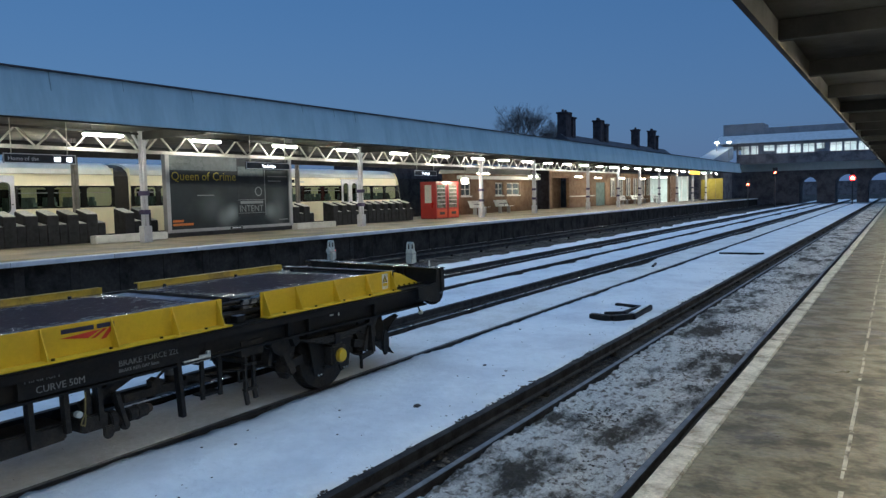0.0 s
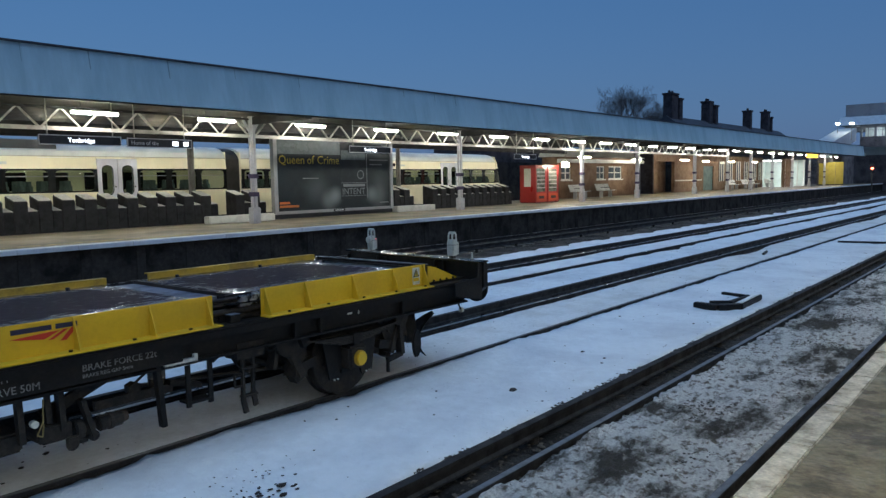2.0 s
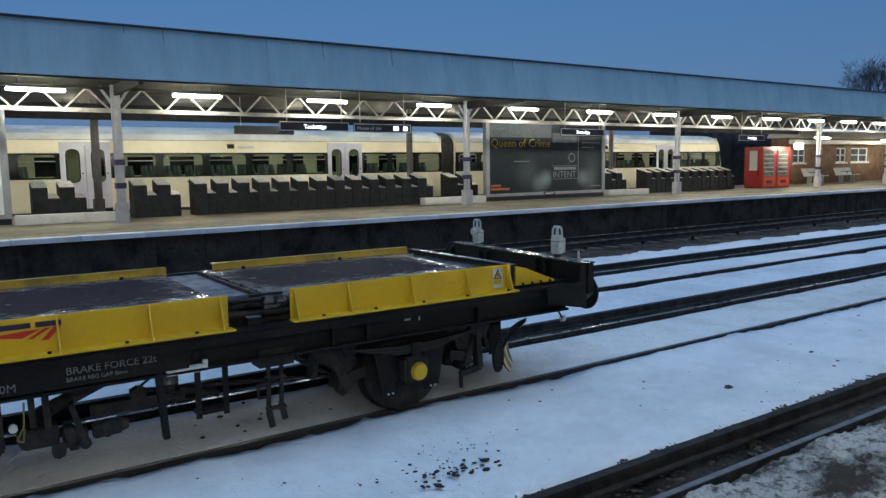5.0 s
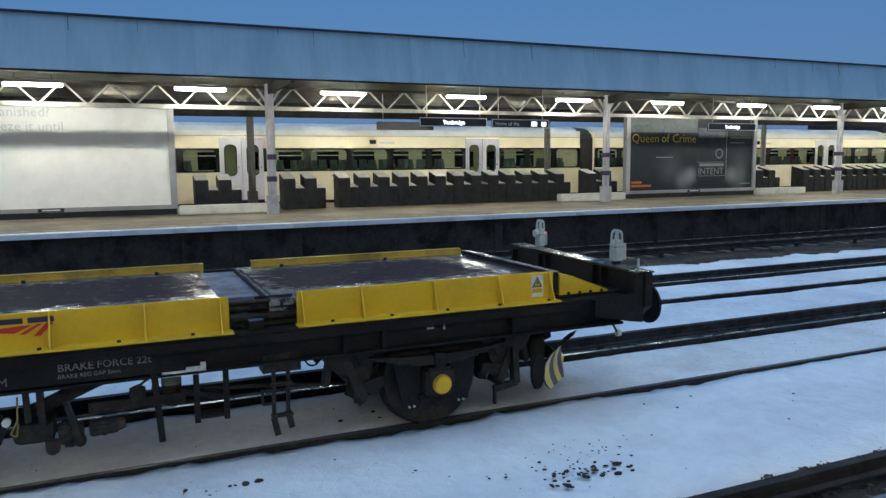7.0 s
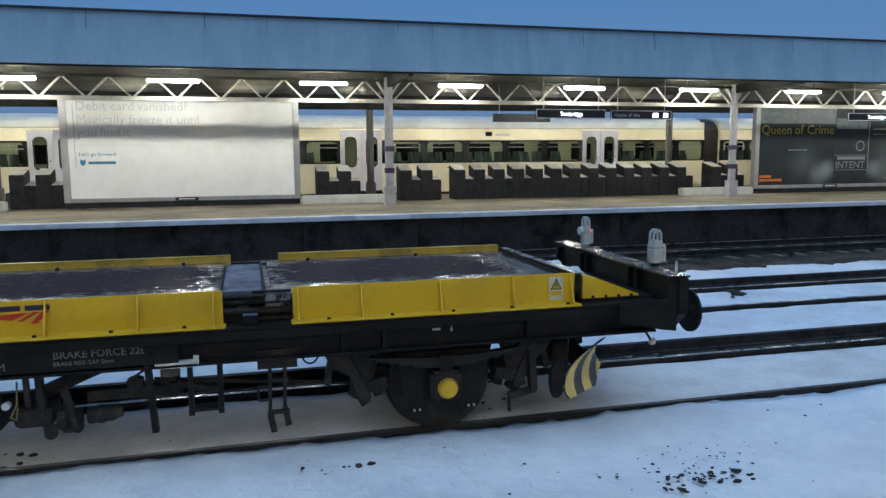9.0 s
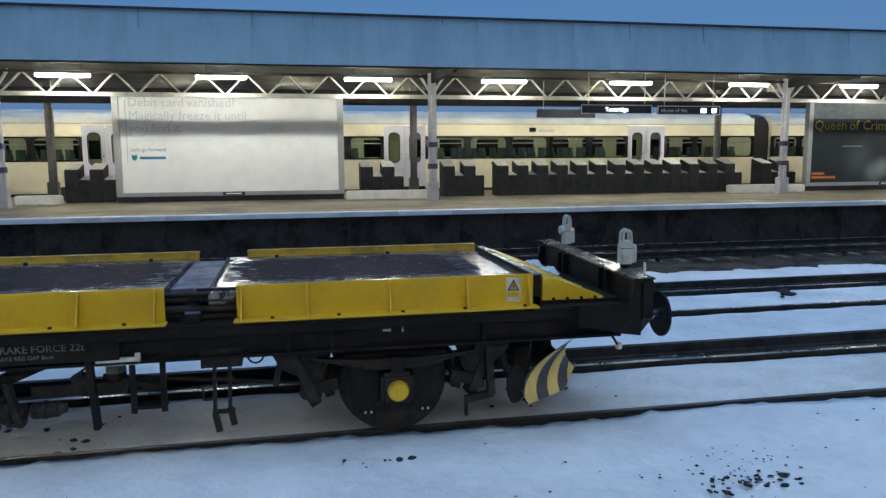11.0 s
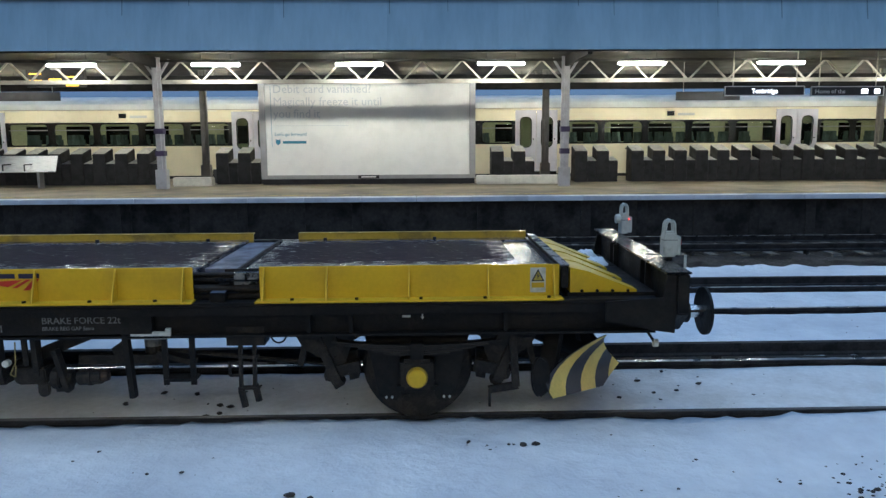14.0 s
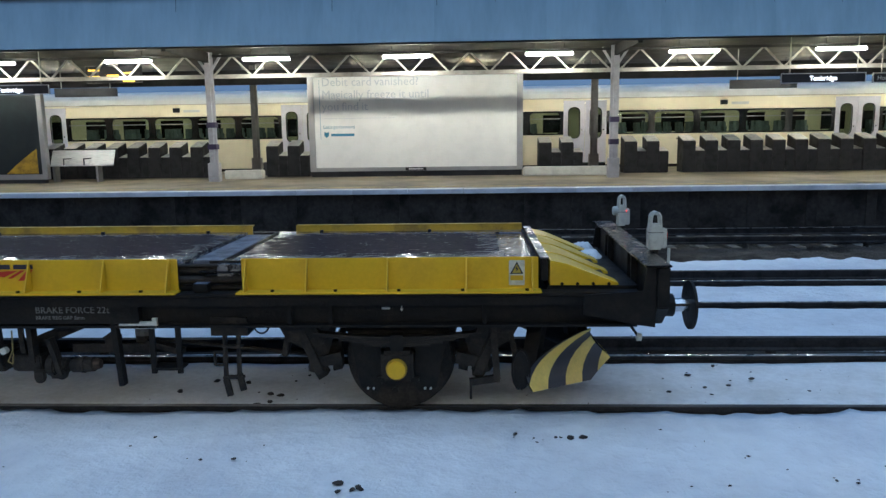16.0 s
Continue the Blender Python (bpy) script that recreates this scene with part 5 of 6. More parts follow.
part("ceiling_light", box(B(), 1.5, 2.2, -13, 22, 9.4, 9.45), bpy.data.materials.get("bridge_light") or glow("bridge_light", (1.0, 0.97, 0.88), 5.0), fb)
for k in range(20):
    y = 22.3 - k * 1.85
    part("mullion", box(B(), -0.05, 0.3, y, y + 0.30 + (0.5 if k % 5 == 2 else 0), 7.85, 9.15), BRIDGEGREY, fb)
    part("glazing_bar", box(B(), 0.05, 0.15, y - 0.80, y - 0.72, 7.85, 9.15), BRIDGEGREY, fb)
    part("glazing_bar", box(B(), 0.05, 0.15, y - 1.55, y, 8.82, 8.86), BRIDGEGREY, fb)
    if k % 4 == 2:
        part("blind", box(B(), 0.18, 0.22, y - 1.55, y, 7.85, 8.3 + 0.35 * (k % 2)), BRIDGEGREY, fb, "grey lower panel")
stair = thing("bridge_stair", pose(0, 0, 0), "pale covered stair down from the footbridge", "stair")
part("enclosure", prism(B(), [(108.0, 4.6), (124.5, 7.3), (124.5, 9.2), (108.0, 6.4)], "y", 23.0, 25.4), BRIDGEROOF, stair)
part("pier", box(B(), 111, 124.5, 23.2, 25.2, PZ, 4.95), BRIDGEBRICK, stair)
for y in (22.4, 24.2):
    part("lamp", box(B(), 119.0, 119.3, y, y + 0.5, 9.5, 9.7), TUBE_FAR, stair, "lit lamp")
    part("lamp_post", rod(B(), (119.15, y + 0.25, 7.2), (119.15, y + 0.25, 9.5), 0.05, 6), STEELWHITE, stair)

# arched road bridge behind the footbridge
RX = 132.0
rb_ = thing("road_bridge", pose(0, 0, 0), "dark brick bridge with arched openings over the tracks", "bridge")


def arch_wall(y0, y1, arches, z1):
    b = B()
    at = y0
    for c_, w_, zt in arches:
        box(b, RX, RX + 6, at, c_ - w_, -0.4, z1)
        pts = [(c_ - w_, z1), (c_ - w_, zt - w_)] + [(c_ - w_ * math.cos(radians(t)), zt - w_ + w_ * math.sin(radians(t))) for t in range(15, 180, 15)] + [(c_ + w_, zt - w_), (c_ + w_, z1)]
        lo = [b.verts.new((RX, u, v)) for u, v in pts]
        hi = [b.verts.new((RX + 6, u, v)) for u, v in pts]
        n = len(pts)
        b.faces.new(lo), b.faces.new(list(reversed(hi)))
        for i in range(n):
            b.faces.new((lo[i], hi[i], hi[(i + 1) % n], lo[(i + 1) % n]))
        at = c_ + w_
    box(b, RX, RX + 6, at, y1, -0.4, z1)
    return b


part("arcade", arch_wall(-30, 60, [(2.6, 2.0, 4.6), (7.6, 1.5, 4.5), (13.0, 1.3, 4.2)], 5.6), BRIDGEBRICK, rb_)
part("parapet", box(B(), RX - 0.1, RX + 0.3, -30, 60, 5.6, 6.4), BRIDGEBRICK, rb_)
# bank added to dim the sky seen through the arches
solid("distant_bank", box(B(), 300, 310, -200, 300, -0.4, 4.6), BRIDGEBRICK, "added distant bank with haze put into its colour", "bank", kind="structure")


def signal(x, y, z, ground, size=0.8):
    s = thing("railway_signal", pose(x, y, ground), "railway signal post showing a red light", "signal", "red signals")
    part("post", rod(B(), (0, 0, 0), (0, 0, z - ground), 0.09, 8), DARKFRAME, s)
    part("head", box(B(), -0.02, 0.2, -0.3, 0.3, z - ground - 0.55, z - ground + 0.7), DARKFRAME, s, bevel=0.04)
    # lens oversized: the lamp's red halo is built into the disc's width
    b = B()
    rod(b, (-0.05, 0, z - ground), (-0.02, 0, z - ground), 0.24 * size, 14)
    part("lens", b, REDLIGHT, s, "glowing red lens")
    part("bulb", rod(B(), (-0.07, 0, z - ground), (-0.051, 0, z - ground), 0.14 * size, 12), REDCORE, s, "bright core of the lamp")


signal(120, 6.10, 3.68, -0.34, 1.7)
signal(110, 14.88, 4.58, -0.34)
signal(110, 18.34, 3.04, -0.34)

# ---- the flat wagon ----
wagon = thing("flat_wagon", pose(7.1, 7.115, 0), "yellow and black flat engineering wagon with wet deck", "wagon")
XE, XL = 2.02, -9.0
for s in (-1, 1):
    b = B()
    prism(b, [(s * 1.02, 0.82), (s * 1.10, 0.82), (s * 1.10, 0.84), (s * 1.045, 0.85), (s * 1.045, 1.09), (s * 1.16, 1.10), (s * 1.16, 1.128), (s * 1.02, 1.128)], "x", XL, XE)
    part("solebar", b, BLACKST, wagon, "black channel-section solebar")
b = B()
for s in (-0.35, 0.35):
    box(b, XL, XE, s - 0.06, s + 0.06, 0.86, 1.16)
for x in np.arange(XL + 0.4, XE, 1.15):
    box(b, x - 0.05, x + 0.05, -1.02, 1.02, 0.88, 1.20)
part("underframe", b, BLACKST, wagon)
part("side_step_rail", box(B(), XL, XE - 0.1, -1.155, -1.06, 1.02, 1.095), BLACKST, wagon)
part("pipe", rod(B(), (-6, -1.0, 1.22), (1.2, -1.0, 1.22), 0.035, 10), BLACKGREASE, wagon, "dark pipe along the frame")
part("pipe", rod(B(), (-6, -0.95, 1.29), (1.2, -0.95, 1.29), 0.03, 10), BLACKGREASE, wagon, "dark pipe along the frame")
DZ = 1.345
for x0, x1 in ((-1.52, 1.20), (-6.4, -1.88)):
    part("deck_mat", box(B(), x0 + 0.06, x1 - 0.30 if x1 > 0 else x1 - 0.012, -0.86, 0.86, DZ, DZ + 0.018), DECK if x1 > 0 else DECK_LONG, wagon, "wet purple-grey deck matting", bevel=0.006)
    part("deck_edge", box(B(), x0, x1, -1.03, -0.86, DZ - 0.09, DZ + 0.012), WETPLATE, wagon, "wet steel edge strip")
    part("deck_edge", box(B(), x0, x1, 0.86, 1.03, DZ - 0.09, DZ + 0.012), WETPLATE, wagon, "wet steel edge strip")
    part("deck_plate", box(B(), x0, x1, -0.86, 0.86, DZ - 0.09, DZ - 0.002), WETPLATE, wagon)
    for x in (x0, x1) if x1 > 0 else (x0,):
        part("end_lip", box(B(), x - 0.012, x + 0.012, -0.92, 1.0, DZ - 0.03, DZ + 0.022), BLACKST, wagon, "raised black lip")
    for x in np.arange(x0 + 0.5, x1, 1.2):
        for s in (-0.94, 0.94):
            part("deck_bolt", rod(B(), (x, s, DZ + 0.012), (x, s, DZ + 0.04), 0.022, 6), BLACKST, wagon)
part("gap_plate", box(B(), -1.866, -1.534, -0.66, 1.0, DZ - 0.06, DZ - 0.014), FROSTED, wagon, "frosted blue-grey steel plate")
part("corner_ledge", box(B(), -1.67, -1.31, -1.06, -0.932, 1.29, 1.302), WETBLACK, wagon, "wet steel ledge")
part("corner_kerb", box(B(), -1.62, -1.31, -0.93, -0.905, 1.302, 1.372), BLACKST, wagon)
part("gap_bracket", box(B(), -1.70, -1.58, -1.12, -1.03, 1.129, 1.205), BLACKST, wagon, bevel=0.006)
part("bracket_top", box(B(), -1.698, -1.582, -1.118, -1.032, 1.2052, 1.209), FROSTED, wagon)
for z, r in ((1.16, 0.03), (1.345, 0.02)):
    part("pipe", rod(B(), (-6, -0.97, z - 0.01), (-1.2, -0.97, z - 0.01), r, 10), BLACKGREASE, wagon, "dark pipe along the frame")


def side_panel(x0, x1, s, gussets):
    y = 1.07 * s
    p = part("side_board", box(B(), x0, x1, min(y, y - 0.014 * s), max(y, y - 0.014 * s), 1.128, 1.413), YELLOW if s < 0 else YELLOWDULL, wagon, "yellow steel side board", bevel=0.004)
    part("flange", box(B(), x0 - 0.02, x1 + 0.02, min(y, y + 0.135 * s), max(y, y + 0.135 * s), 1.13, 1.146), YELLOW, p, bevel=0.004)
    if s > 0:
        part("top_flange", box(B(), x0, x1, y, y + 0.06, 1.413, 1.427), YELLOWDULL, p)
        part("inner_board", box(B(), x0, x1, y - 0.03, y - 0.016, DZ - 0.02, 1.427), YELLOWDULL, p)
    for g_ in gussets:
        b = B()
        prism(b, [(y, 1.146), (y + 0.115 * s, 1.146), (y + 0.012 * s, 1.405), (y, 1.405)], "x", g_ - 0.006, g_ + 0.006)
        part("gusset", b, YELLOW, p)
    n = int((x1 - x0) / 0.5)
    for k in range(n):
        u = x0 + 0.28 + k * 0.53
        part("bolt", rod(B(), (u, y + 0.085 * s, 1.146), (u, y + 0.085 * s, 1.162), 0.016, 6), BLACKST, p)
    return p


side_panel(-1.30, 1.20, -1, (-1.26, -0.74, -0.06, 0.60, 1.15))
pan2 = side_panel(-5.6, -1.85, -1, (-1.92, -2.48, -3.13, -3.78, -4.43, -5.08, -5.56))
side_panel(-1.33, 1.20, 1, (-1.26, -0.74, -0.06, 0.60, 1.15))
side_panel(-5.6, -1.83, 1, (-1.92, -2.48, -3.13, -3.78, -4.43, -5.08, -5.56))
# warning sticker
part("warning_label", box(B(), 0.955, 1.085, -1.0735, -1.0715, 1.175, 1.385), OFFWHITE, wagon, "white warning label with a yellow triangle")
part("warning_triangle", prism(B(), [(0.965, 1.27), (1.075, 1.27), (1.02, 1.375)], "y", -1.076, -1.074), INKDARK, wagon, "black-edged triangle")
part("warning_triangle", prism(B(), [(0.982, 1.279), (1.058, 1.279), (1.02, 1.355)], "y", -1.078, -1.0765), BOARDYELLOW, wagon)
part("warning_bolt", prism(B(), [(1.022, 1.345), (1.008, 1.312), (1.019, 1.312), (1.012, 1.284), (1.034, 1.318), (1.022, 1.318)], "y", -1.0795, -1.0785), INKDARK, wagon)
part("warning_text", box(B(), 0.967, 1.073, -1.0745, -1.0738, 1.215, 1.258), YELLOW, wagon, "small yellow text block")
# owner's mark as plain shapes
for x0, x1 in ((-3.60, -3.30), (-3.27, -3.10)):
    part("name_bar", box(B(), x0, x1, -1.0735, -1.0715, 1.335, 1.375), NAVY, wagon, "navy bar")
for pts in ([(-3.62, 1.30), (-3.30, 1.32), (-3.24, 1.32), (-3.36, 1.265)], [(-3.33, 1.255), (-3.29, 1.255), (-3.17, 1.325), (-3.21, 1.325)], [(-3.24, 1.235), (-3.19, 1.235), (-3.10, 1.33), (-3.15, 1.33)]):
    part("arrow_mark", prism(B(), pts, "y", -1.0735, -1.0715), REDMARK, wagon, "red slanted bar")
lettering("lettering", "BRAKE FORCE 22t", 0.082, STENCIL, wagon, -3.10, -1.103, 0.955)
lettering("lettering", "BRAKE REG GAP 5mm", 0.045, STENCIL, wagon, -3.10, -1.103, 0.90)
lettering("lettering", "MINIMUM", 0.07, STENCIL, wagon, -3.95, -1.103, 0.99)
lettering("lettering", "CURVE 50M", 0.085, STENCIL, wagon, -3.86, -1.103, 0.89)
part("text_plate", box(B(), -4.0, -2.2, -1.101, -1.046, 0.86, 1.06), BLACKST, wagon)

# cross bar, toe ramps and headstock
part("cross_bar", box(B(), 1.225, 1.285, -1.03, 1.03, 1.20, 1.392), BLACKST, wagon, bevel=0.006)
part("cross_bar_top", box(B(), 1.215, 1.29, -1.04, 1.04, 1.392, 1.402), DECKPLATE, wagon, "wet shiny steel edge")
for y0, y1 in ((-1.03, -0.56), (-0.54, -0.02), (0.02, 0.54), (0.56, 1.03)):
    b, cuts = B(), []
    for x, z, k in ((1.30, 1.375, 1.0), (1.44, 1.345, 0.98), (1.58, 1.29, 0.86), (1.72, 1.235, 0.68), (1.87, 1.18, 0.42)):
        yb = y0 + (y1 - y0) * k
        cuts.append([b.verts.new(p) for p in ((x, y0, 1.162), (x, y0, z), (x, yb - 0.03, z), (x, yb, z - 0.06 * k), (x, yb, 1.162))])
    for p, q in zip(cuts, cuts[1:]):
        for i in range(5):
            b.faces.new((p[i], p[(i + 1) % 5], q[(i + 1) % 5], q[i]))
    b.faces.new(cuts[0])
    b.faces.new(cuts[-1])
    part("toe_plate", b, YELLOW, wagon, "sloping yellow toe plate tapering to a tongue")
    b = B()
    bmesh.ops.create_icosphere(b, subdivisions=3, radius=0.13)
    for v in b.verts:
        v.co = Vector((1.87 + v.co.x * 0.9 + 0.05 * noise.noise(v.co * 8), (y0 + y1) / 2 + 0.12 + v.co.y * 1.2, 1.175 + v.co.z * 0.45 + 0.03 * noise.noise(v.co * 14) - 0.1 * v.co.x))
    if y0 > -0.3:
        part("snow_patch", b, SNOW, wagon, "patch of lying snow", smooth=True)
for x in np.arange(1.40, 1.86, 0.13):
    part("bolt", rod(B(), (x, -1.045, 1.175), (x, -1.03, 1.175), 0.014, 6), BLACKST, wagon)
part("end_plate", box(B(), 1.28, 2.03, -1.03, 1.03, 1.12, 1.158), BLACKST, wagon)
b = B()
prism(b, [(-1.29, 1.352), (1.29, 1.397), (1.29, 1.02), (1.08, 0.84), (-1.08, 0.84), (-1.29, 1.02)], "x", 2.13, 2.23)
part("headstock", b, BLACKST, wagon, "black end beam", bevel=0.008)
part("headstock_top", prism(B(), [(-1.30, 1.355), (1.30, 1.399), (1.30, 1.417), (-1.30, 1.373)], "x", 2.03, 2.24), WETBLACK, wagon, "wet black top flange", bevel=0.005)
part("headstock_web", prism(B(), [(-1.26, 0.90), (1.26, 0.90), (1.26, 1.395), (-1.26, 1.35)], "x", 2.105, 2.125), BLACKST, wagon)
for s in (-1.27, 1.25):
    part("headstock_end", prism(B(), [(1.98, 0.88), (2.125, 0.86), (2.125, 1.35), (2.05, 1.35), (2.02, 1.16), (1.55, 1.13), (1.55, 0.97)], "y", s, s + 0.02), BLACKST, wagon)
    for k in (0.30, 0.62):
        part("stiffener", box(B(), 2.05, 2.10, min(s * 0.5, s * 0.52) + (0.5 if s < 0 else -0.5) * (k - 0.3), max(s * 0.5, s * 0.52) + (0.5 if s < 0 else -0.5) * (k - 0.3), 0.95, 1.35), BLACKST, wagon)
for s in (-0.865, 0.865):
    bf = part("buffer", rod(B(), (2.25, s, 0.95), (2.37, s, 0.95), 0.10, 16), BLACKST, wagon, bevel=0.008)
    part("plunger", rod(B(), (2.37, s, 0.95), (2.50, s, 0.95), 0.058, 16), CHROME, bf, "shiny plunger")
    b = B()
    rod(b, (2.50, s, 0.95), (2.525, s, 0.95), 0.21, 28)
    rod(b, (2.5251, s, 0.95), (2.545, s, 0.95), 0.20, 28, 0.12)
    part("buffer_head", b, BLACKST, bf, "round black buffer head")
hook = part("coupling_hook", beam(B(), (2.25, 0, 0.95), (2.45, 0, 0.96), 0.05, 0.14), BLACKGREASE, wagon)
part("grab_bar", rod(B(), (2.29, -0.98, 1.33), (2.29, -0.98, 1.46), 0.012, 8), LAMPGREY, wagon, "pale upright rod")
part("grab_bar", rod(B(), (2.24, -0.98, 1.33), (2.29, -0.98, 1.33), 0.012, 8), LAMPGREY, wagon)


def tail_lamp(x, y, lit, w):
    z = 1.405
    body = prism(B(), [(x - w, z), (x + w, z), (x + w, z + 0.175), (x + w * 0.75, z + 0.225), (x - w * 0.75, z + 0.225), (x - w, z + 0.175)], "y", y - 0.055, y + 0.055)
    t = part("tail_lamp", body, LAMPGREY, wagon, "grey-white portable tail lamp", bevel=0.014)
    part("battery_box", box(B(), x + w + 0.002, x + w + 0.036, y - 0.045, y + 0.045, z + 0.01, z + 0.185), LAMPGREY, t, bevel=0.01)
    part("case_seam", box(B(), x - w - 0.002, x + w + 0.0015, y - 0.0575, y + 0.0575, z + 0.150, z + 0.155), DARKFRAME, t)
    for v in (-0.034, 0.034):
        b = B()
        pts = [(x - w * 0.72, y + v, z + 0.20), (x - w * 0.60, y + v, z + 0.295), (x - w * 0.3, y + v, z + 0.32), (x + w * 0.3, y + v, z + 0.32), (x + w * 0.60, y + v, z + 0.295), (x + w * 0.72, y + v, z + 0.20)]
        for p, q in zip(pts, pts[1:]):
            rod(b, p, q, 0.0125, 8)
        part("handle", b, LAMPGREY, t)
    part("handle_grip", rod(B(), (x, y - 0.05, z + 0.32), (x, y + 0.05, z + 0.32), 0.016, 10), LAMPGREY, t)
    part("bracket", box(B(), x - 0.03, x + 0.03, y - 0.03, y + 0.03, 1.36, z), BLACKST, t)
    if lit:
        part("lens_housing", rod(B(), (x - w - 0.05, y - 0.02, z + 0.165), (x - w - 0.001, y - 0.02, z + 0.165), 0.05, 16), LAMPGREY, t, bevel=0.006)
        part("lens", rod(B(), (x + w - 0.009, y - 0.047, z + 0.165), (x + w - 0.003, y - 0.0525, z + 0.165), 0.009, 10), REDLED, t, "glowing red lens")
    else:
        part("lens_housing", rod(B(), (x - w * 0.5, y - 0.078, z + 0.11), (x - w * 0.5, y - 0.056, z + 0.11), 0.036, 16), LAMPGREY, t, bevel=0.004)
        part("lens", rod(B(), (x + w + 0.037, y, z + 0.125), (x + w + 0.042, y, z + 0.125), 0.035, 12), REDMARK, t, "dark red lens")


tail_lamp(2.245, -0.67, False, 0.062)
tail_lamp(2.28, 0.96, True, 0.048)
part("drain_rod", rod(B(), (1.95, -0.95, 0.86), (2.06, -0.95, 0.70), 0.012, 6), BLACKST, wagon)
part("drain_knob", rod(B(), (2.05, -0.95, 0.69), (2.09, -0.95, 0.69), 0.035, 12), OFFWHITE, wagon, "pale round knob")


# striped deflector blades ahead of the wheels
def blade(s):
    b = B()
    nu, nv = 14, 8
    uv = b.loops.layers.uv.new("UVMap")
    grid = []
    along, ahead = Vector((0.66, 0.751, 0)), Vector((0.751, -0.66, 0))
    base = Vector((1.11, -1.10, 0.0)) - ahead * 0.10
    back = B()
    layers = ([], [])
    for i in range(nu + 1):
        for j in range(nv + 1):
            v = j / nv
            reach = 0.90 + 1.88 * v if v < 0.25 else 1.37 - 1.0 * (v - 0.25)
            start = 0.42 * max(0.0, (v - 0.25) / 0.75) ** 1.15
            u = start + (reach - start) * i / nu
            p = base + along * u + ahead * (0.10 - 0.45 * v + 0.62 * v * v) + Vector((0.05, 0, 0.25 - 0.14 * u * (1 - v) + 0.46 * v))
            grid.append((b.verts.new((p.x, p.y * -s, p.z)), u / 1.24, v))
            for layer, off in zip(layers, (0.003, 0.016)):
                q = p - ahead * off
                layer.append(back.verts.new((q.x, q.y * -s, q.z)))
    rim = []
    for i in range(nu):
        for j in range(nv):
            k = i * (nv + 1) + j
            ids = (k, k + nv + 1, k + nv + 2, k + 1)
            f = b.faces.new([grid[q][0] for q in ids])
            for lp, q in zip(f.loops, ids):
                lp[uv].uv = (grid[q][1] - 0.42 * grid[q][2] + 0.37, grid[q][2])
            for layer in layers:
                back.faces.new([layer[q] for q in ids])
            rim += [(p, q) for p, q, edge_ in ((k, k + 1, i == 0), (k + nv + 1, k + nv + 2, i == nu - 1), (k, k + nv + 1, j == 0), (k + 1, k + nv + 2, j == nv - 1)) if edge_]
    for p, q in rim:
        back.faces.new((layers[0][p], layers[0][q], layers[1][q], layers[1][p]))
    bl = part("deflector_blade", back, BLACKST, wagon, "black curved deflector blade", smooth=True)
    part("blade_face", b, STRIPES, bl, "yellow and black striped face", smooth=True)
    part("blade_bracket", beam(B(), (1.15, -0.86 * -s, 0.40), (1.25, -0.70 * -s, 0.86), 0.14, 0.10), BLACKST, wagon)
    part("blade_bracket", beam(B(), (1.58, -0.30 * -s, 0.55), (1.52, -0.32 * -s, 0.90), 0.10, 0.10), BLACKST, wagon)
    b = B()
    prism(b, [(1.06 + 0.085 * math.cos(radians(a)), 0.42 + 0.19 * math.sin(radians(a))) for a in range(0, 360, 24)], "y", -1.02 * -s - 0.02, -1.02 * -s + 0.02)
    part("blade_end", b, BLACKST, wagon, bevel=0.02)


blade(-1)
blade(1)

WR = 0.465


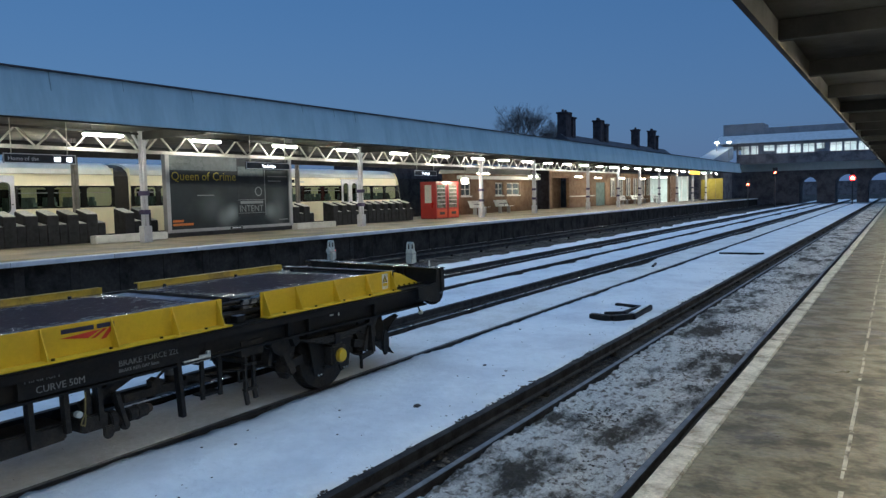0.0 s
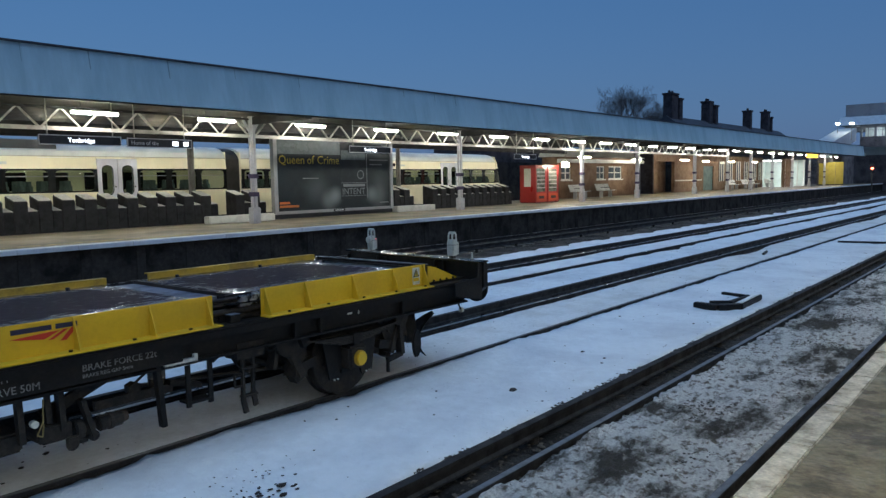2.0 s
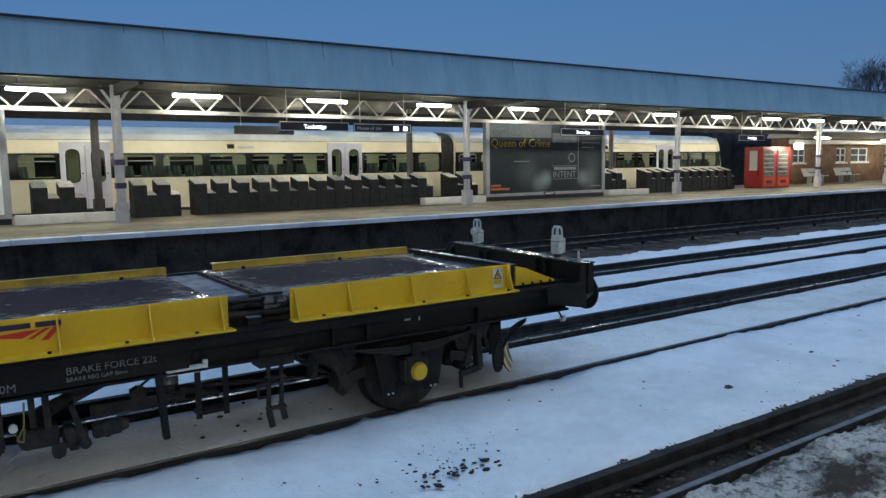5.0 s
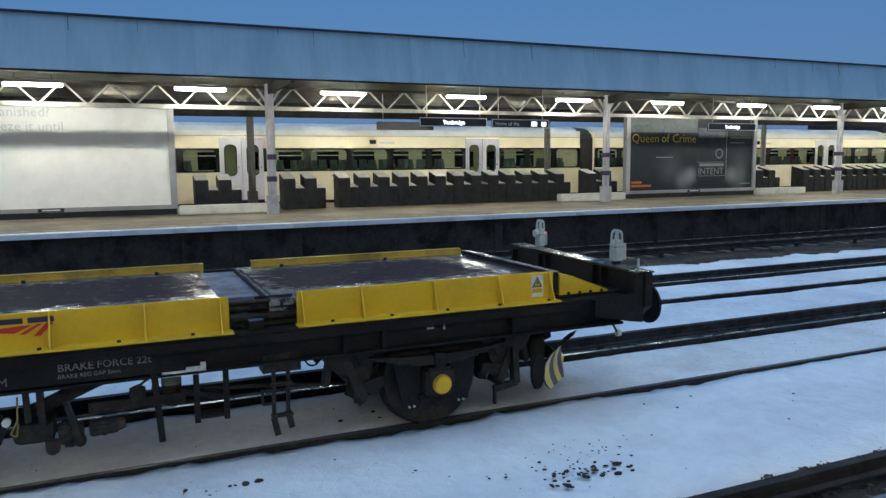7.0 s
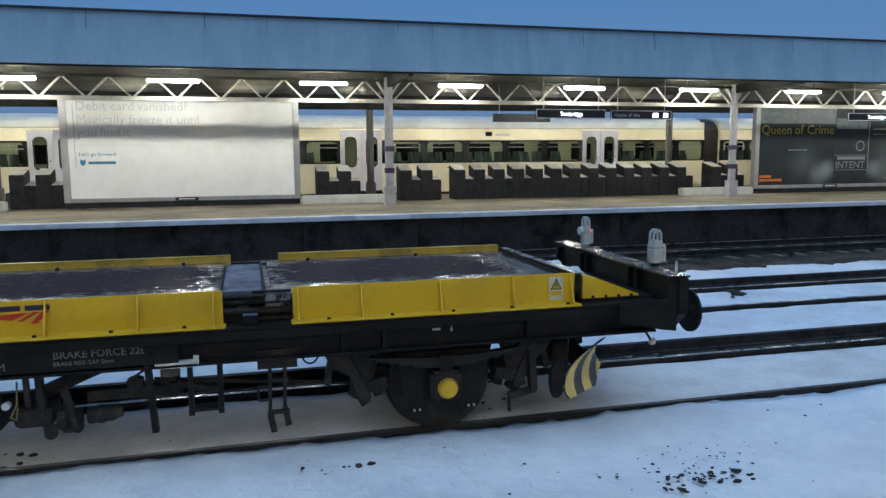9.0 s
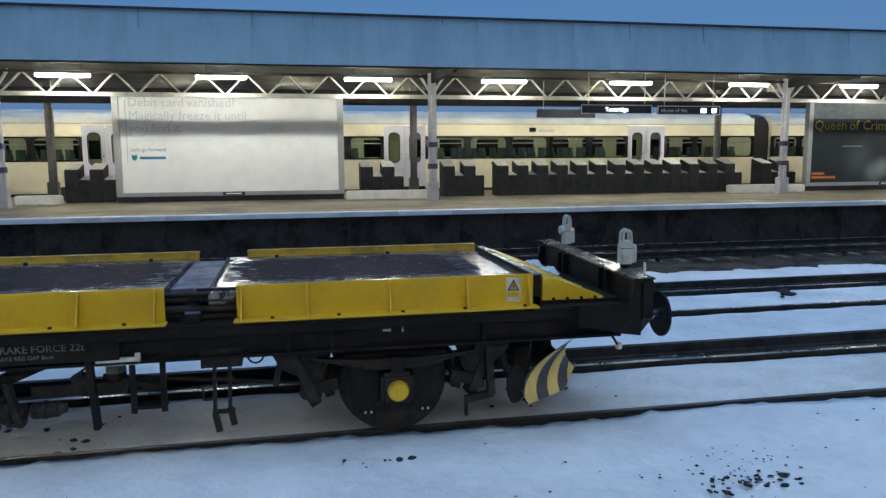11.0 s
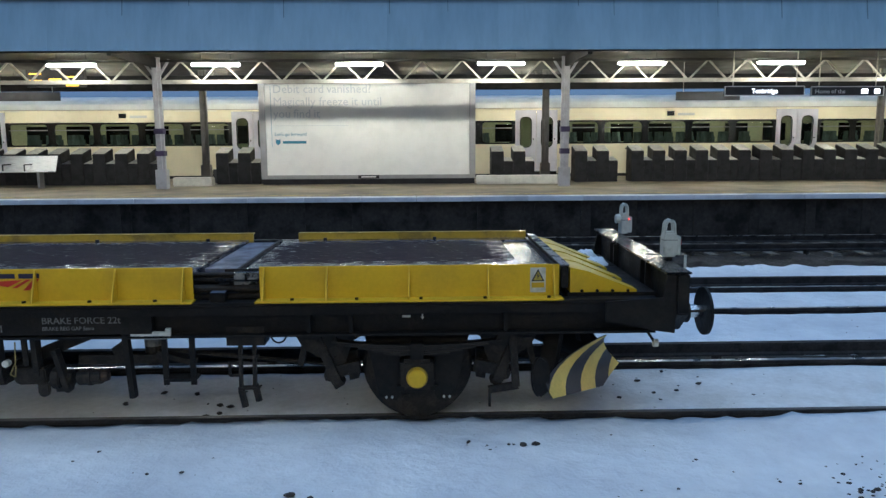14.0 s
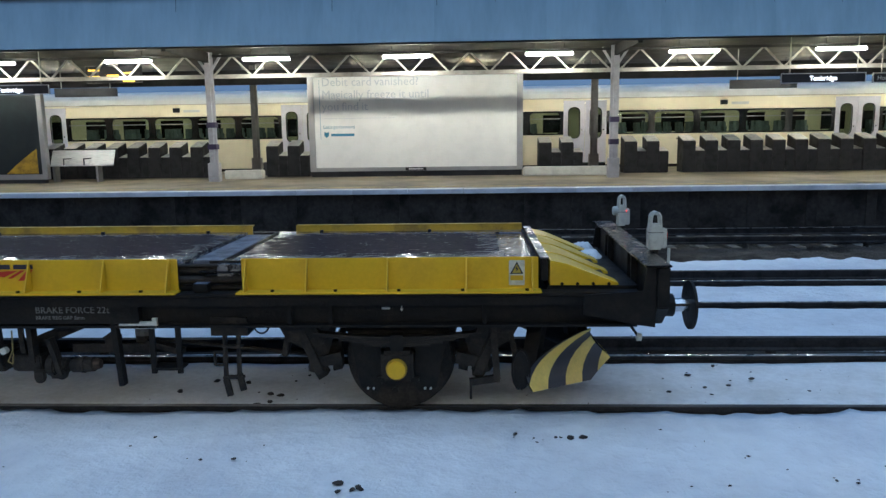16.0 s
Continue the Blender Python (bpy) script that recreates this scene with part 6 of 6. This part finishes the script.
def axle_set(x):
    ws = part("wheelset", rod(B(), (0, -1.0, 0), (0, 1.0, 0), 0.075, 14), BLACKGREASE, wagon, "steel wheelset on its axle")
    ws.matrix_basis = pose(x, 0, WR)
    for s in (-1, 1):
        b = B()
        y = 0.755 * s
        rod(b, (0, y - 0.065, 0), (0, y + 0.065, 0), WR, 40)
        part("tread", b, BLACKGREASE, ws, bevel=0.01)
        b = B()
        rod(b, (0, 0.682 * s - 0.015, 0), (0, 0.682 * s + 0.0, 0), WR + 0.028, 40)
        part("wheel_flange", b, BLACKGREASE, ws)
        b = B()
        rod(b, (0, y + 0.066 * s, 0), (0, y + 0.09 * s, 0), 0.19, 20)
        for k in range(6):
            a_ = k * math.pi / 3
            rod(b, (math.cos(a_) * 0.3, y + 0.06 * s, math.sin(a_) * 0.3), (math.cos(a_) * 0.3, y + 0.075 * s, math.sin(a_) * 0.3), 0.03, 8)
        part("wheel_boss", b, BLACKGREASE, ws)
    for s in (-1, 1):
        b = B()
        prism(b, [(x - 0.46, 0.82), (x + 0.46, 0.82), (x + 0.40, 0.60), (x + 0.33, 0.24), (x + 0.18, 0.20), (x + 0.15, 0.26), (x + 0.15, 0.62), (x - 0.15, 0.62), (x - 0.15, 0.26), (x - 0.18, 0.20), (x - 0.33, 0.24), (x - 0.40, 0.60)], "y", min(0.93 * s, 0.955 * s), max(0.93 * s, 0.955 * s))
        g_ = part("axle_guard", b, BLACKST, wagon, "black W-shaped axle guard")
        for u in (-0.27, -0.22, 0.23, 0.28):
            part("bolt", rod(B(), (x + u, 0.955 * s, 0.235), (x + u, 0.972 * s, 0.235), 0.011, 8), LAMPGREY, g_)
        part("tie_bar", box(B(), x - 0.18, x + 0.18, min(0.95 * s, 0.99 * s), max(0.95 * s, 0.99 * s), 0.30, 0.34), BLACKST, g_)
        ab = part("axlebox", box(B(), x - 0.14, x + 0.14, min(0.90 * s, 1.09 * s), max(0.90 * s, 1.09 * s), 0.33, 0.60), BLACKGREASE, wagon, bevel=0.03)
        b = B()
        rod(b, (x, 1.09 * s, 0.455), (x, 1.125 * s, 0.455), 0.092, 24)
        part("cover_ring", b, YELLOWDULL, ab, "dull yellow ring", bevel=0.008)
        part("cover", rod(B(), (x, 1.125 * s, 0.455), (x, 1.145 * s, 0.455), 0.078, 24), YELLOW, ab, "yellow round axlebox cover", bevel=0.008)
        for k in range(5):
            ln = 0.72 - 0.11 * k
            b = B()
            for i in range(8):
                u0, u1 = -ln + 2 * ln * i / 8, -ln + 2 * ln * (i + 1) / 8
                z = lambda u: 0.645 + 0.02 * (4 - k) * 0 - 0.018 * k + 0.045 * (u / 0.72) ** 2 + 0.028
                beam(b, (x + u0, 1.01 * s, z(u0) + 0.04), (x + u1, 1.01 * s, z(u1) + 0.04), 0.09, 0.015)
            part("leaf_spring", b, BLACKGREASE, wagon)
        part("spring_buckle", box(B(), x - 0.055, x + 0.055, min(0.95 * s, 1.07 * s), max(0.95 * s, 1.07 * s), 0.60, 0.74), BLACKST, wagon, bevel=0.006)
        for u in (-0.76, 0.76):
            part("spring_shackle", beam(B(), (x + u, 1.01 * s, 0.84), (x + u * 0.93, 1.01 * s, 0.72), 0.07, 0.10), BLACKST, wagon)
        # brake hangers and blocks either side of the wheel
        for u in (-1, 1):
            b = B()
            beam(b, (x + u * 0.60, 0.80 * s, 0.84), (x + u * 0.76, 0.84 * s, 0.36), 0.16, 0.12)
            prism(b, [(x + u * 0.56, 0.85), (x + u * 1.08, 0.85), (x + u * 0.98, 0.66), (x + u * 0.80, 0.56), (x + u * 0.66, 0.62)], "y", 0.90 * s - 0.02, 0.90 * s + 0.02)
            beam(b, (x + u * 0.74, 0.80 * s, 0.40), (x + u * 0.68, 0.80 * s, 0.30), 0.14, 0.09)
            beam(b, (x + u * 0.90, 0.86 * s, 0.86), (x + u * 0.68, 0.90 * s, 0.36), 0.11, 0.08)
            beam(b, (x + u * 0.50, 0.88 * s, 0.50), (x + u * 0.78, 0.88 * s, 0.44), 0.09, 0.10)
            beam(b, (x + u * 0.95, 0.82 * s, 0.84), (x + u * 1.02, 0.82 * s, 0.50), 0.12, 0.05)
            part("brake_hanger", b, BLACKGREASE, wagon)
            b = B()
            prism(b, [(x + u * 0.52, 0.36), (x + u * 0.60, 0.34), (x + u * 0.64, 0.60), (x + u * 0.52, 0.62)], "y", 0.755 * s - 0.05, 0.755 * s + 0.05)
            part("brake_block", b, BLACKGREASE, wagon)
    for u in (-0.70, 0.70):
        part("brake_beam", rod(B(), (x + u, -0.85, 0.42), (x + u, 0.85, 0.42), 0.04, 8), BLACKGREASE, wagon)
    return ws


WHEELS = [axle_set(0.0), axle_set(-6.9)]
# L-shaped guard bracket
b = B()
beam(b, (0.82, -0.93, 0.84), (0.86, -0.93, 0.32), 0.10, 0.06)
beam(b, (0.88, -0.93, 0.32), (0.62, -0.93, 0.28), 0.05, 0.06)
beam(b, (0.63, -0.93, 0.30), (0.63, -0.93, 0.13), 0.022, 0.04)
part("guard_bracket", b, BLACKGREASE, wagon)
# lever post, steps, hanging rods, brake rigging
part("lever_post", beam(B(), (-2.44, -1.06, 0.90), (-2.40, -1.06, 0.30), 0.075, 0.05), BLACKST, wagon, "black upright lever guide", bevel=0.004)
part("white_lever", box(B(), -2.38, -2.05, -1.10, -1.07, 0.815, 0.875), OFFWHITE, wagon, "white-painted hand lever")
part("white_lever_end", box(B(), -2.09, -2.05, -1.10, -1.07, 0.875, 0.905), OFFWHITE, wagon)
st_ = part("step", box(B(), -2.14, -1.88, -1.06, -0.90, 0.43, 0.452), BLACKST, wagon, "hanging footstep")
for x in (-2.125, -1.895):
    part("step_hanger", beam(B(), (x, -1.04, 0.86), (x, -1.04, 0.40), 0.045, 0.025), BLACKST, st_)
hr = part("hanging_gear", box(B(), -1.60, -1.28, -1.06, -0.86, 0.74, 0.90), BLACKGREASE, wagon)
for x, z in ((-1.50, 0.20), (-1.38, 0.25)):
    part("hanging_rod", beam(B(), (x + 0.0, -1.0, 0.76), (x - 0.01, -1.0, z + 0.12), 0.04, 0.03), BLACKGREASE, hr)
    part("rod_tip", beam(B(), (x - 0.01, -1.0, z + 0.13), (x + 0.02, -1.0, z - 0.02), 0.032, 0.05), BLACKGREASE, hr)
for z in (0.62, 0.34):
    part("rod_tie", box(B(), -1.53, -1.35, -1.03, -0.97, z, z + 0.022), BLACKGREASE, hr)
b = B()
for p, q in (((-1.51, -1.0, 0.58), (-1.60, -1.0, 0.58)), ((-1.60, -1.0, 0.58), (-1.60, -1.0, 0.46)), ((-1.60, -1.0, 0.46), (-1.51, -1.0, 0.46))):
    rod(b, p, q, 0.013, 6)
part("rod_loop", b, BLACKGREASE, hr)
block = prism(B(), [(-3.43, 0.545), (-3.16, 0.545), (-3.16, 0.40), (-3.40, 0.40), (-3.43, 0.43)], "y", -1.0, -0.70)
part("control_block", block, BLACKGREASE, wagon, "black control block under the frame", bevel=0.012)
part("valve_box", prism(B(), [(-4.25, 0.54), (-3.52, 0.54), (-3.52, 0.38), (-4.10, 0.36), (-4.25, 0.44)], "y", -0.95, -0.60), BLACKGREASE, wagon, bevel=0.02)
drum = part("brake_drum", rod(B(), (-3.13, -0.92, 0.435), (-3.05, -0.92, 0.435), 0.095, 18), BLACKGREASE, wagon, "greasy brake drum", bevel=0.012)
part("drum_boss", rod(B(), (-3.05, -0.92, 0.43), (-2.96, -0.92, 0.43), 0.075, 16), BLACKGREASE, drum, bevel=0.01)
part("drum_lug", prism(B(), [(-3.10, 0.36), (-3.02, 0.36), (-3.03, 0.325), (-3.09, 0.325)], "y", -0.97, -0.87), BLACKGREASE, drum)
cyl = part("brake_cylinder", rod(B(), (-2.92, -0.92, 0.435), (-2.71, -0.92, 0.445), 0.066, 18), BLACKGREASE, wagon, "rusty brake cylinder", bevel=0.01)
part("cylinder_cap", rod(B(), (-2.71, -0.92, 0.445), (-2.66, -0.92, 0.447), 0.054, 14, 0.04), RUSTY, cyl, "rust-brown end cap")
part("cylinder_band", rod(B(), (-2.83, -0.92, 0.44), (-2.80, -0.92, 0.44), 0.074, 18), BLACKGREASE, cyl)
part("pull_rod", box(B(), -2.92, -2.20, -0.90, -0.85, 0.545, 0.625), BLACKGREASE, wagon, "flat black pull rod")
part("pull_rod", beam(B(), (-2.24, -0.88, 0.64), (-1.92, -0.88, 0.55), 0.10, 0.05), BLACKGREASE, wagon)
pot = part("reservoir_pot", rod(B(), (-2.30, -0.80, 0.52), (-2.30, -0.80, 0.79), 0.078, 16), BLACKGREASE, wagon, "upright black pot with a paler band near the top", bevel=0.012)
part("worn_patch", rod(B(), (-2.30, -0.80, 0.685), (-2.30, -0.80, 0.765), 0.0795, 16), SLEEPER, pot, "paler band near the top")
part("brake_lever", beam(B(), (-3.34, -0.86, 0.60), (-2.72, -0.86, 0.85), 0.05, 0.10), BLACKGREASE, wagon, "slanting brake lever")
part("brake_lever", beam(B(), (-3.07, -0.98, 0.70), (-2.985, -0.98, 0.37), 0.085, 0.04), BLACKGREASE, wagon)
part("lever_end", rod(B(), (-2.985, -1.0, 0.37), (-2.985, -0.96, 0.37), 0.045, 12), BLACKGREASE, wagon)
part("stay", beam(B(), (-2.46, -0.92, 0.79), (-2.62, -0.92, 0.68), 0.018, 0.018), BLACKGREASE, wagon)
part("bearing", prism(B(), [(-2.62, 0.625), (-2.50, 0.625), (-2.50, 0.69), (-2.56, 0.715), (-2.62, 0.69)], "y", -0.90, -0.82), BLACKGREASE, wagon)
part("reservoir", rod(B(), (-5.4, -0.4, 0.50), (-4.3, -0.4, 0.50), 0.14, 18), BLACKGREASE, wagon, "dark air reservoir", bevel=0.03)
for x, w, z in ((-3.24, 0.09, 0.48), (-3.55, 0.075, 0.45), (-3.335, 0.02, 0.56), (-3.86, 0.08, 0.40), (-4.18, 0.06, 0.42), (-4.62, 0.08, 0.36), (-5.1, 0.06, 0.45)):
    part("hanger_bracket", beam(B(), (x, -0.97, 0.86), (x + 0.012, -0.97, z), w, 0.045), BLACKGREASE, wagon)
part("hook_plate", prism(B(), [(-3.22, 0.42), (-3.12, 0.42), (-3.12, 0.33), (-3.15, 0.30), (-3.20, 0.30), (-3.22, 0.34)], "y", -1.03, -0.99), BLACKGREASE, wagon, bevel=0.01)
b = B()
for p, q in (((-2.45, -0.60, 0.60), (-0.8, -0.70, 0.46)), ((-3.6, -0.6, 0.52), (-6.0, -0.70, 0.46)), ((-4.6, -0.8, 0.80), (-4.2, -0.8, 0.60))):
    rod(b, p, q, 0.020, 8)
part("brake_rod", b, BLACKGREASE, wagon)
for x in np.arange(-1.98, -1.72, 0.022):
    part("spring_coil", rod(B(), (x, -1.06, 0.835), (x + 0.011, -1.06, 0.855), 0.013, 6), BLACKGREASE, wagon)
b = B()
for i in range(10):
    a0, a1 = math.pi * i / 10, math.pi * (i + 1) / 10
    rod(b, (-1.17 + 0.07 * math.cos(a0), -1.02, 0.84 - 0.09 * math.sin(a0)), (-1.17 + 0.07 * math.cos(a1), -1.02, 0.84 - 0.09 * math.sin(a1)), 0.008, 6)
part("hose_loop", b, BLACKST, wagon)
part("release_knob", rod(B(), (-3.46, -1.0, 0.60), (-3.46, -1.05, 0.60), 0.03, 12), OFFWHITE, wagon, "pale round release knob")
b = B()
for p, q in (((-3.38, -1.02, 0.78), (-3.39, -1.02, 0.60)), ((-3.39, -1.02, 0.60), (-3.44, -1.02, 0.50)), ((-3.44, -1.02, 0.50), (-3.40, -1.02, 0.48)), ((-3.40, -1.02, 0.48), (-3.385, -1.02, 0.58))):
    rod(b, p, q, 0.007, 6)
part("release_cord", b, CORD, wagon, "thin yellowish cord")
for x in (-0.9, -0.55, 0.75):
    part("frame_rib", box(B(), x - 0.015, x + 0.015, -1.10, -1.046, 0.85, 1.09), BLACKST, wagon)
part("number_bar", box(B(), -0.12, -0.05, -1.05, -1.0455, 0.965, 0.985), OFFWHITE, wagon)
part("arrow_mark", prism(B(), [(0.035, 0.97), (0.065, 0.97), (0.05, 0.945)], "y", -1.052, -1.0455), OFFWHITE, wagon)
part("arrow_mark", box(B(), 0.045, 0.055, -1.052, -1.0455, 0.97, 1.0), OFFWHITE, wagon)


# ---- what moves ----
# seconds and the place of the leading axle along the track
ROLL = [(0.0, 7.124), (0.5, 6.774), (1.0, 6.426), (1.5, 6.079), (2.0, 5.735), (2.5, 5.394), (3.0, 5.057), (3.5, 4.725), (4.0, 4.398), (4.5, 4.078), (5.0, 3.765), (5.5, 3.460), (6.0, 3.164), (6.5, 2.878), (7.0, 2.603), (7.5, 2.338), (8.0, 2.085), (8.5, 1.844), (9.0, 1.615), (9.5, 1.398), (10.0, 1.194), (10.5, 1.001), (11.0, 0.820), (11.5, 0.649), (12.0, 0.488), (12.5, 0.336), (13.0, 0.190), (13.5, 0.050), (14.0, -0.087), (14.5, -0.224), (15.0, -0.362), (15.5, -0.506), (16.0, -0.659)]


def motions():
    walk(wagon, [(t, pose(x, 7.115, 0)) for t, x in ROLL])
    for ws, off in zip(WHEELS, (0.0, -6.9)):
        walk(ws, [(t, pose(off, 0, WR, 0, math.degrees(x / WR), 0)) for t, x in ROLL])


motions()
